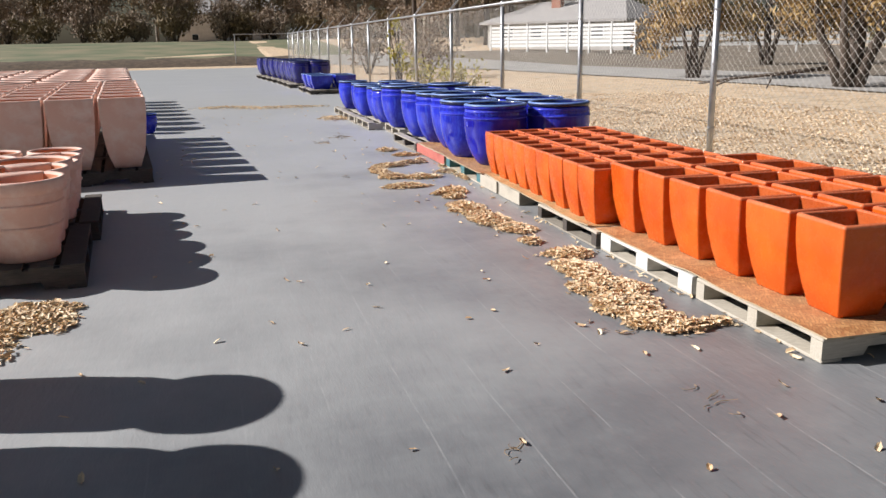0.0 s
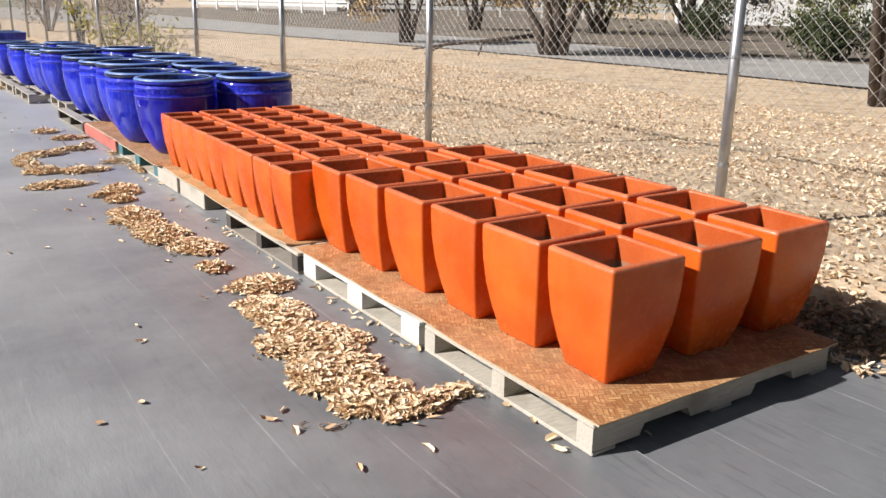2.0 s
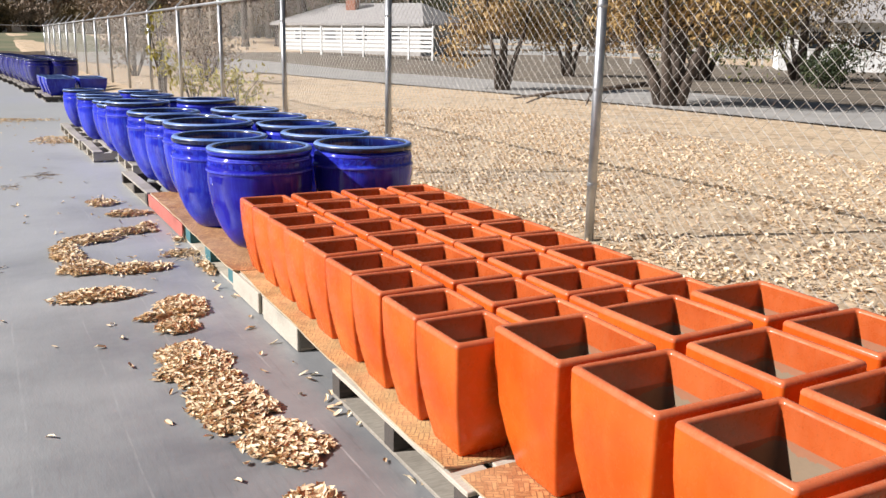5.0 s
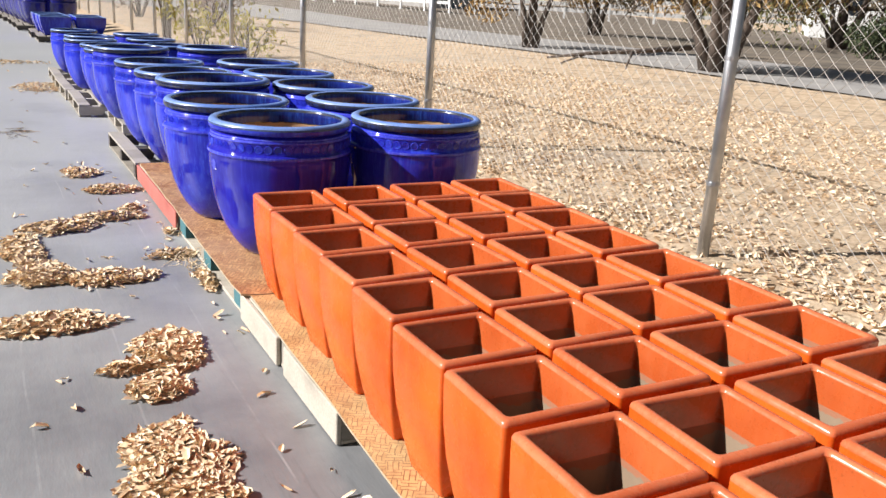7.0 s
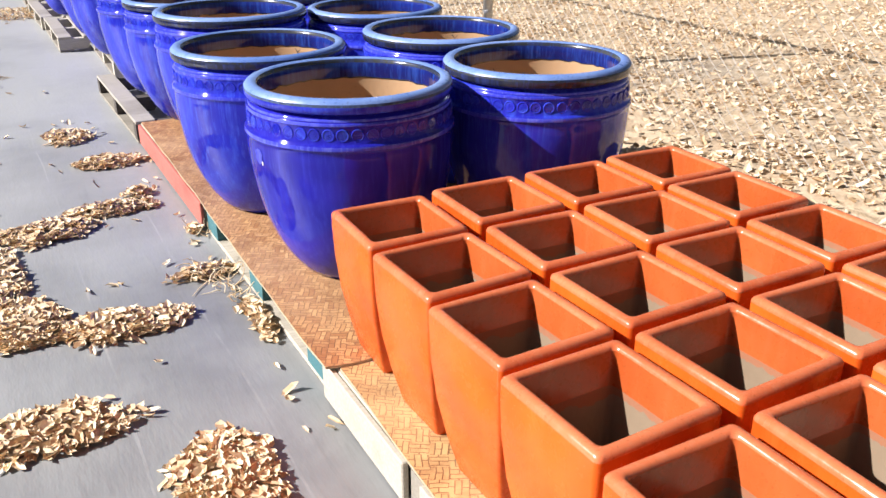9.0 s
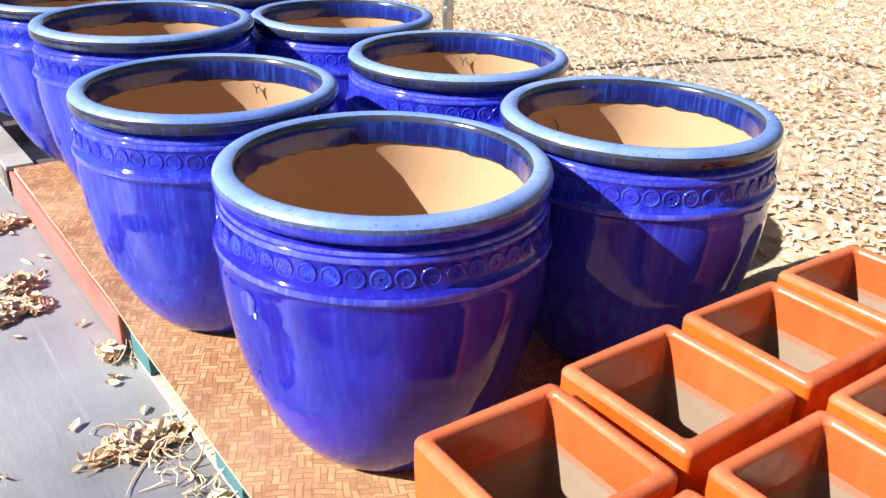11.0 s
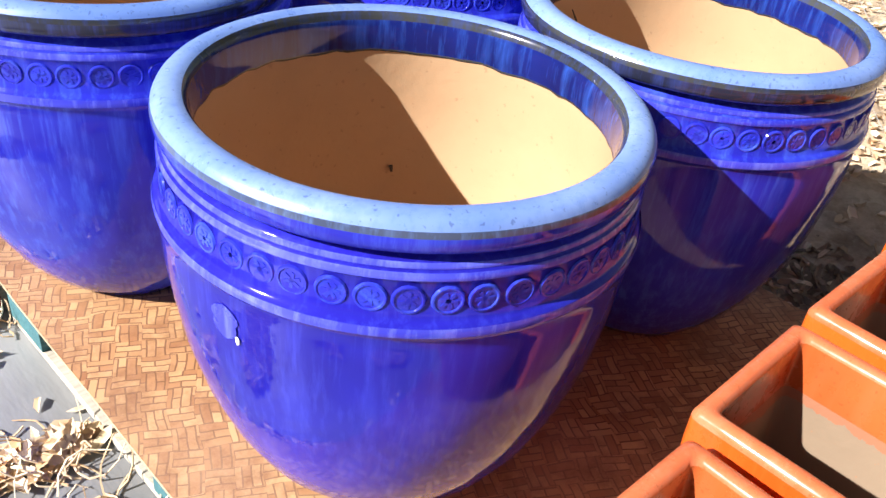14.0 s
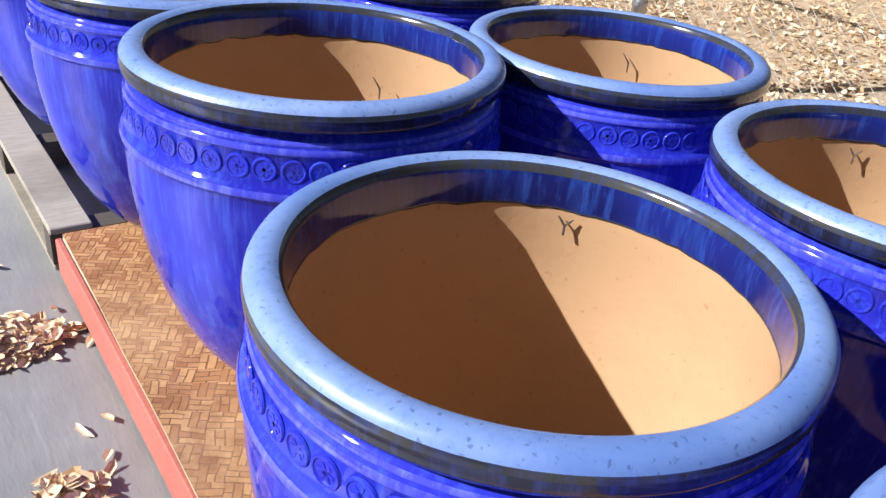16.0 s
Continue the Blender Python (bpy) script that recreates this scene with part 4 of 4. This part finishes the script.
# ---- fallen leaves ----
def leaf_pile(u, v, ru, rv, n, turn=0.0, hgt=0.035, seed=0):
    r = random.Random(seed * 7 + 3)
    places = []
    while len(places) < n:
        a, d = r.uniform(0, 6.283), math.sqrt(r.random()) * r.uniform(0.75, 1.0)
        x, y = d * rv * math.cos(a), d * ru * math.sin(a)
        k = 1 + 0.35 * noise.noise((x * 9 + seed, y * 9, 0))
        places.append((x * k, y * k, 0.005 + r.random() * hgt * max(0.10, 1 - d * d), 0.22))
    ob = part("leaf_pile", scatter_leaves("leaf_pile", places, 0.046, 0.0185, LEAF_DRY, r), None)
    ob.matrix_basis = at(u, v, 0.001, turn)
    tagged(ob, "heap of dry tan bamboo-like leaves on ground fabric", "leaf pile", "leaf piles on the fabric", "stuff")


PILES_A = [(1.98, -0.26, 0.13, 0.16, 260), (1.60, -0.36, 0.25, 0.14, 420), (1.22, -0.36, 0.25, 0.19, 620), (0.92, -0.42, 0.22, 0.20, 560),
           (0.68, -0.40, 0.14, 0.15, 260), (0.53, -0.30, 0.07, 0.16, 130), (0.55, -0.14, 0.05, 0.08, 50), (2.36, -0.38, 0.10, 0.07, 50),
           (2.78, -0.34, 0.18, 0.13, 240), (3.15, -0.42, 0.26, 0.15, 460), (3.60, -0.45, 0.30, 0.14, 520)]
PILES_B = [(4.12, -0.42, 0.10, 0.10, 120), (4.42, -0.33, 0.20, 0.12, 260), (4.30, -0.48, 0.04, 0.10, 40), (4.80, -0.68, 0.11, 0.23, 260),
           (5.28, -0.42, 0.10, 0.20, 260), (5.40, -0.68, 0.17, 0.13, 300), (5.80, -0.74, 0.28, 0.09, 240), (6.16, -0.55, 0.12, 0.20, 260),
           (6.30, -0.30, 0.08, 0.20, 180), (6.96, -0.22, 0.10, 0.16, 150), (7.5, -0.33, 0.16, 0.12, 110), (6.45, -0.16, 0.05, 0.06, 30)]
PILES_C = [(5.93, -0.045, 0.05, 0.025, 14), (5.52, -0.12, 0.05, 0.12, 50), (5.12, -0.04, 0.16, 0.03, 50), (1.62, -3.3, 0.30, 0.26, 420),
           (12.3, -0.3, 0.5, 0.3, 160), (15.4, -1.0, 0.35, 1.0, 260), (15.9, -2.1, 0.3, 0.7, 160), (1.2, -3.45, 0.3, 0.2, 160)]
for k, (u, v, ru, rv, n) in enumerate(PILES_A + PILES_B + PILES_C):
    leaf_pile(u, v, ru * 1.05, rv * 1.05, int(n * 2.9), 0, 0.034, k)


def stray_leaves():
    r = random.Random(9)
    places = []
    for _ in range(240):
        places.append((r.uniform(-3.0, 1.45), r.uniform(-3.0, 16), 0.008, 0.25))
    for _ in range(80):
        u = r.uniform(0, 8)
        places.append((-0.35 + r.gauss(0, 0.28), u, 0.008, 0.25))
    for _ in range(70):
        places.append((-0.07 + r.gauss(0, 0.025), r.uniform(0, 7), 0.008, 0.3))
    ob = part("stray_leaves", scatter_leaves("stray_leaves", places, 0.05, 0.017, LEAF_DRY, r), None)
    ob.matrix_basis = ROW
    tagged(ob, "single dry tan leaves strewn on ground fabric", "leaves", kind="stuff")
    places = []
    for _ in range(62000):
        v = 1.22 + 6.5 * r.random() ** 1.7
        u = r.uniform(-3, 15)
        if v < 1.5 and r.random() < 0.5:
            continue
        if noise.noise((u * 1.4, v * 1.4, 2)) + 0.5 * noise.noise((u * 4, v * 4, 7)) < -0.05 and r.random() < 0.7:
            continue
        places.append((v, u, max(0.006, ground_height(u, v)) + 0.016, 0.35))
    ob = part("leaf_litter", scatter_leaves("leaf_litter", places, 0.046, 0.021, LEAF_PALE, r), None)
    ob.matrix_basis = ROW
    tagged(ob, "thick litter of dry pale leaves beneath the fence", "leaves", kind="stuff")


stray_leaves()


def grass_tuft(u, v, size, n, seed, mat=None, label="tangled tuft of dry tan grass beside a pallet", flat=1.0):
    """A tangle of dry stems and blades, some curling over."""
    r = random.Random(seed)
    g = thing("grass_tuft", at(u, v, 0.002), label, "dry grass", kind="stuff")
    bm = bmesh.new()
    for _ in range(n):
        a, ln = r.uniform(0, 6.283), size * r.uniform(0.4, 1.0)
        x, y, z = r.gauss(0, size * 0.2), r.gauss(0, size * 0.4), 0.004
        pts, turn = [], r.uniform(-0.9, 0.9)
        for k in range(6):
            pts.append((x, y, max(0.003, z)))
            x, y = x + math.cos(a) * ln / 5, y + math.sin(a) * ln / 5
            z += r.uniform(-0.012, 0.02) * flat
            a += turn
        tube(bm, pts, [0.0022, 0.002, 0.0018, 0.0016, 0.0013, 0.0008], 4)
    part("tangle", bm, mat or LEAF_DRY, g)


grass_tuft(5.50, -0.10, 0.15, 26, 1)
grass_tuft(5.30, -0.06, 0.11, 14, 2)
grass_tuft(5.88, -0.045, 0.07, 9, 3)

for k, (u, v, size, n) in enumerate(((9.23, -0.64, 0.22, 26), (8.64, -0.95, 0.20, 14), (0.60, -0.63, 0.12, 5), (1.61, -0.04, 0.09, 4), (-0.22, -0.66, 0.12, 6), (-0.35, -1.46, 0.10, 4), (5.58, -1.11, 0.10, 4), (0.53, -0.05, 0.07, 4))):
    grass_tuft(u, v, size, n, 20 + k, LEAF_BROWN, "dark dried weed scraps flat on ground fabric", 0.25)


# Leaves in a darker brown than the litter beneath the fence.
def brown_litter(u, v, ru, rv, n, seed):
    r = random.Random(seed)
    places = [(r.gauss(0, rv * 0.5), r.gauss(0, ru * 0.5), 0.006 + 0.02 * r.random(), 0.35) for _ in range(n)]
    ob = part("leaf_litter", scatter_leaves("leaf_litter", places, 0.045, 0.02, LEAF_BROWN, r), None)
    ob.matrix_basis = at(u, v, max(0.001, ground_height(u, v)))
    tagged(ob, "dark brown leaves strewn beside a pallet", "leaves", kind="stuff")


brown_litter(0.1, 1.62, 0.9, 0.30, 1300, 4)
brown_litter(-0.9, 1.75, 0.9, 0.30, 700, 5)
brown_litter(1.6, 1.62, 1.2, 0.36, 1000, 6)
for k, u in enumerate((3.0, 4.3, 5.4, 6.4, 7.5)):
    brown_litter(u, 1.52, 1.0, 0.32, 900, 30 + k)


# ---- trees, road and houses beyond the fence ----
def crown_mesh(centres, n, size, mat, r):
    verts, faces = [], []
    for _ in range(n):
        c, rad = r.choice(centres)
        d = Vector((r.gauss(0, 1), r.gauss(0, 1), r.gauss(0, 1))).normalized() * rad * r.random() ** 0.45
        p = Vector(c) + d
        e = Euler((r.uniform(0, 6.28), r.uniform(0, 6.28), r.uniform(0, 6.28))).to_matrix()
        s = size * r.uniform(0.5, 1.4)
        k = len(verts)
        verts += [p + e @ Vector(q) for q in ((-s, 0, 0), (0, -s * 0.45, s * 0.1), (s, 0, 0), (0, s * 0.45, s * 0.1))]
        faces.append((k, k + 1, k + 2, k + 3))
    me = bpy.data.meshes.new("crown")
    me.from_pydata(verts, [], faces)
    me.materials.append(mat)
    return me


def tree(x, y, h, trunk_r, spread, mat, seed, n=1800, leaf=0.16, bark=None, low=0.42, lean=0.0, label="", z=0.07, stems=1, twigs=0):
    r = random.Random(seed)
    t = thing("tree", pose(x, y, z), label or "tree with thinning autumn leaves", "tree")
    bm = bmesh.new()
    fork = h * low
    top = Vector((lean * h, 0.1 * lean * h, h * 0.8))
    pts = [Vector((0, 0, -0.15)), Vector((0.02, 0, 0.25)), Vector((lean * fork * 0.5, 0.04, fork * 0.55)), Vector((lean * fork, 0.05, fork)), (Vector((lean * fork, 0.05, fork)) + top) / 2, top]
    tube(bm, pts, [trunk_r * k for k in (1.55, 1.08, 0.95, 0.82, 0.5, 0.12)], 10)
    part("trunk", smooth(bm), bark or BARK, t)
    for k in range(stems - 1):
        a = 6.283 * k / (stems - 1) + r.uniform(-0.3, 0.3)
        foot = Vector((math.cos(a) * trunk_r * 0.7, math.sin(a) * trunk_r * 0.7, -0.1))
        out = Vector((math.cos(a), math.sin(a), 0)) * spread * r.uniform(0.16, 0.34)
        bm = bmesh.new()
        tube(bm, [foot, foot + out * 0.35 + Vector((0, 0, fork * 0.6)), foot + out * 0.8 + Vector((0, 0, fork * 1.1)), foot + out * 1.3 + Vector((0, 0, h * 0.7))], [trunk_r * q for q in (0.8, 0.55, 0.4, 0.1)], 7)
        part("stem", smooth(bm), bark or BARK, t)
    centres = []
    for k in range(7):
        a = k * 2.4 + r.uniform(-0.4, 0.4)
        b = pts[3].lerp(top, r.uniform(0, 0.75))
        e = b + Vector((math.cos(a) * spread * r.uniform(0.5, 0.95), math.sin(a) * spread * r.uniform(0.5, 0.95), h * r.uniform(-0.12, 0.22)))
        mid = b.lerp(e, 0.5) + Vector((0, 0, r.uniform(0.0, 0.06) * h))
        bm = bmesh.new()
        tube(bm, [b, mid, e], [trunk_r * 0.42, trunk_r * 0.26, trunk_r * 0.07], 6)
        part("limb", smooth(bm), bark or BARK, t)
        centres += [(e, spread * r.uniform(0.28, 0.45)), (mid, spread * r.uniform(0.2, 0.32))]
    if twigs:
        bm = bmesh.new()
        for _ in range(twigs):
            c, rad = r.choice(centres)
            p = Vector(c) + Vector((r.gauss(0, rad * 0.5), r.gauss(0, rad * 0.5), r.uniform(-0.5, 0.1) * rad))
            d = Vector((r.gauss(0, 0.35), r.gauss(0, 0.35), -r.uniform(0.15, 0.8)))
            ln = r.uniform(0.4, 0.9) * min(1.3, max(0.2, p.z - 0.15))
            pts = [p, p + d * ln * 0.5 + Vector((r.gauss(0, 0.1), r.gauss(0, 0.1), 0.05)), p + d * ln]
            tube(bm, pts, [0.016, 0.011, 0.004], 4)
        tagged(part("twig_tangle", bm, bark or BARK, t), "dark drooping bare twigs", kind="stuff")
    part("crown", crown_mesh(centres, n, leaf, mat, r), None, t)
    return t


def shrub(x, y, w, h, mat, seed, n=900, leaf=0.07, label="dry shrub beside the fence", z=0.06):
    r = random.Random(seed)
    s = thing("shrub", pose(x, y, z), label, "shrub")
    cs = []
    for k in range(9):
        a = r.uniform(0, 6.28)
        e = Vector((math.cos(a) * w * r.uniform(0.2, 0.8), math.sin(a) * w * r.uniform(0.2, 0.8), h * r.uniform(0.45, 0.95)))
        bm = bmesh.new()
        tube(bm, [(0.05 * math.cos(a), 0.05 * math.sin(a), -0.05), e * 0.5 + Vector((0, 0, 0.1 * h)), e], [0.018 * h, 0.012 * h, 0.004 * h], 5)
        part("stem", bm, BARK, s)
        cs += [(e, w * r.uniform(0.22, 0.4)), (e * 0.6, w * 0.3)]
    part("foliage", crown_mesh(cs, n, leaf, mat, r), None, s)
    return s


tree(7.31, 25.6, 3.9, 0.13, 1.7, LEAVES_GOLD, 1, 8000, 0.065, low=0.36, lean=0.03, stems=3, twigs=90, label="young tree with gold-brown autumn leaves")
tree(9.35, 19.97, 4.3, 0.22, 2.4, LEAVES_GOLD, 2, 12500, 0.06, low=0.28, lean=0.08, stems=6, twigs=420, label="thick-trunked tree with gold-brown autumn leaves")
tree(9.2, 10.0, 7.0, 0.085, 2.6, LEAVES_OLIVE, 3, 6000, 0.06, BARK, 0.45, -0.02, "slender dark-barked tree with olive leaves", stems=3)
tree(13.3, 36.0, 4.6, 0.15, 2.4, LEAVES_DULL, 4, 4500, 0.08, low=0.3, stems=5, twigs=200, label="tree with sparse yellow leaves")
tree(17.5, 33.0, 5.0, 0.2, 3.3, LEAVES_OLIVE, 5, 5000, 0.085, low=0.28, stems=5, twigs=250, label="dark tree beside the road")
tree(22.5, 34.0, 5.2, 0.22, 3.6, LEAVES_DULL, 6, 5000, 0.09, low=0.26, stems=5, twigs=250, label="spreading tree with brown leaves")
tree(27.0, 30.0, 5.0, 0.2, 3.0, LEAVES_OLIVE, 7, 2600, 0.09, low=0.3, label="spreading tree with olive leaves")
tree(19.5, 18.0, 5.5, 0.16, 2.6, LEAVES_OLIVE, 8, 2600, 0.08, low=0.28, label="dark leafy tree across the road")
for k in range(16):
    r = random.Random(50 + k)
    tree(-3 + 1.5 * k + r.uniform(-1, 1), 88 + r.uniform(-10, 16), r.uniform(11, 16), r.uniform(0.2, 0.4), r.uniform(3.5, 5.0), (LEAVES_OLIVE, LEAVES_GREY, LEAVES_GREY)[k % 3], 60 + k, 5500, 0.17, (BARK, BARK_PALE)[k % 2], 0.3, label="tall tree in a distant grove", z=0.8)
for k in range(26):
    r = random.Random(150 + k)
    tree(-92 + 3.5 * k + r.uniform(-2, 2), 112 + r.uniform(-8, 14), r.uniform(9, 15), r.uniform(0.25, 0.45), r.uniform(4, 6), (LEAVES_GREY, LEAVES_GREY, LEAVES_GREY, LEAVES_DULL)[k % 4], 200 + k, 5500, 0.18, (BARK, BARK_PALE)[k % 2], 0.22, label="tall tree at the edge of distant woods", z=1.6)
for k in range(22):
    r = random.Random(320 + k)
    shrub(-88 + 4.3 * k + r.uniform(-1.5, 1.5), 104 + r.uniform(-3, 3), 3.2, r.uniform(2.5, 4.5), (LEAVES_GREY, LEAVES_DULL)[k % 2], 330 + k, 1800, 0.2, "brown thicket at the edge of distant woods", 1.5)
for k, (x, y, w, h, mat) in enumerate(((0.4, 19.4, 0.8, 0.75, LEAVES_YELLOW), (-0.5, 21.5, 0.8, 0.9, LEAVES_YELLOW), (-0.6, 30.0, 1.9, 1.9, LEAVES_GREY), (-3.0, 34.0, 1.6, 2.2, LEAVES_GREY), (-1.2, 22.8, 0.4, 1.9, LEAVES_YELLOW), (15.5, 17.5, 1.6, 1.1, LEAVES_DARK), (17.5, 15.0, 1.7, 1.2, LEAVES_DARK), (18.5, 27.5, 1.5, 1.5, LEAVES_DARK), (20.5, 24.0, 1.6, 1.4, LEAVES_OLIVE))):
    shrub(x, y, w, h, mat, 400 + k, 380 if mat is LEAVES_YELLOW else 2600, 0.055 if mat is LEAVES_YELLOW else 0.06, ("yellow-green shrub growing through the fence", "grey-brown dry shrub behind the fence", "dark leafy shrub across the road")[0 if mat is LEAVES_YELLOW else 1 if mat is LEAVES_GREY else 2])

# the road and its gravel drive
strip("road", [(8.9, 30.9), (11.0, 16.0), (11.2, 9.0), (11.0, -2), (10, -30)], [(13.5, 34.0), (16.0, 18.0), (16.3, 9.0), (16.5, -2), (17, -30)], ROAD, "worn grey asphalt road beyond the fence", "road", 0.03)
strip("road", [(8.9, 30.9), (4.0, 46.0), (-4.0, 60.0)], [(13.5, 34.0), (14.0, 47.0), (10.0, 64.0)], ROAD, "pale worn road running towards the house", "road", 0.034)

# Verge ground darkened: the shade over it is painted into the material.
strip("verge", [(13.6, 34.0), (16.1, 18.0), (16.4, 9.0), (16.6, -2), (17.1, -30)], [(48, 36.0), (48, 18.0), (48, 9.0), (48, -2), (48, -30)], VERGE, "dry ground with leaf mould across the road, coloured dark for shade", "ground", 0.026)
strip("verge", [(13.6, 34.0), (14.1, 47.0), (10.2, 62.0)], [(48, 36.0), (48, 50.0), (48, 70.0)], VERGE, "dry ground before the white fence, coloured dark for shade", "ground", 0.028)

# a fallen limb beside the thick tree
limb = thing("fallen_limb", pose(7.6, 20.6, 0.10), "bare fallen limb lying beneath a tree", "branch")
bm = bmesh.new()
tube(bm, [(-1.5, 0.2, 0.10), (-0.7, 0.05, 0.22), (0.3, 0.0, 0.30), (1.4, -0.3, 0.44)], [0.02, 0.035, 0.045, 0.06], 8)
tube(bm, [(-0.7, 0.05, 0.22), (-1.1, 0.3, 0.02), (-1.2, 0.4, -0.05)], [0.025, 0.018, 0.012], 6)
tube(bm, [(0.2, 0.0, 0.29), (0.0, -0.3, 0.1), (-0.1, -0.4, -0.05)], [0.03, 0.02, 0.012], 6)
part("wood", smooth(bm), BARK, limb)


# ---- house, white board fence ----
def board_fence(x0, y0, x1, y1, n, h=1.75, z=0.6, rows=6):
    d = Vector((x1 - x0, y1 - y0, 0))
    f = thing("board_fence", Matrix.Translation((x0, y0, z)) @ Matrix.Rotation(math.atan2(d.y, d.x), 4, "Z"), "white painted wooden board fence before the house", "fence")
    step = d.length / n
    for k in range(n + 1):
        part("post", boxed(k * step - 0.06, k * step + 0.06, -0.06, 0.06, -0.8, h + 0.05, 0), WHITE_PAINT, f)
    for k in range(n):
        for i in range(rows):
            zz = 0.12 + i * (h - 0.12) / rows
            part("board", boxed(k * step + 0.06, (k + 1) * step - 0.06, -0.03, 0.03, zz, zz + (h - 0.12) / rows * 0.66, 0), WHITE_PAINT, f)


board_fence(3.56, 69.0, 12.8, 59.0, 7)
board_fence(15.5, 63.0, 45.0, 55.0, 10, 1.3, 0.5, 3)


def house(x, y, turn, w, d, h, roof_h, label, z=0.3, chimney=True, roof=None, wall=None):
    b = thing("house", pose(x, y, z, 0, 0, turn), label, "house")
    part("wall", boxed(0, w, 0, d, -0.6, h, 0), wall or WALL_PAINT, b)
    bm = bmesh.new()
    o = 0.5
    lo = [bm.verts.new(p) for p in ((-o, -o, h), (w + o, -o, h), (w + o, d + o, h), (-o, d + o, h))]
    hi = [bm.verts.new(p) for p in ((w * 0.18, d / 2, h + roof_h), (w * 0.82, d / 2, h + roof_h))]
    lo2 = [bm.verts.new(v.co + Vector((0, 0, -0.18))) for v in lo]
    for f in ((lo[0], lo[1], hi[1], hi[0]), (lo[1], lo[2], hi[1]), (lo[2], lo[3], hi[0], hi[1]), (lo[3], lo[0], hi[0]), lo2[::-1]):
        bm.faces.new(f)
    for k in range(4):
        bm.faces.new((lo[k], lo2[k], lo2[(k + 1) % 4], lo[(k + 1) % 4]))
    rf = part("roof", bm, roof or ROOF, b)
    if chimney:
        part("chimney", boxed(w * 0.36, w * 0.36 + 0.9, d * 0.3, d * 0.3 + 0.6, h + 0.2, h + roof_h + 0.75, 0.02), BRICK, rf, "red brick chimney")
    for k in range(4):
        xx = w * (0.12 + 0.22 * k)
        win = part("window", boxed(xx, xx + 1.2, -0.05, 0.02, 1.0, 2.1, 0), WHITE_PAINT, b)
        part("pane", boxed(xx + 0.08, xx + 1.12, -0.06, -0.045, 1.08, 2.02, 0), GLASS_DARK, win)
    return b


house(3.6, 75.0, -40, 13.0, 9, 2.4, 1.7, "low house with walls coloured grey for shade, a grey shingle roof and a brick chimney")
house(31.0, 48.0, -32, 12.0, 8, 2.7, 1.4, "low white house half hidden by trees", chimney=False, wall=WHITE_PAINT)
house(-46.0, 150.0, 10, 18.0, 10, 5.5, 3.0, "pale house among distant woods", 1.0, False)
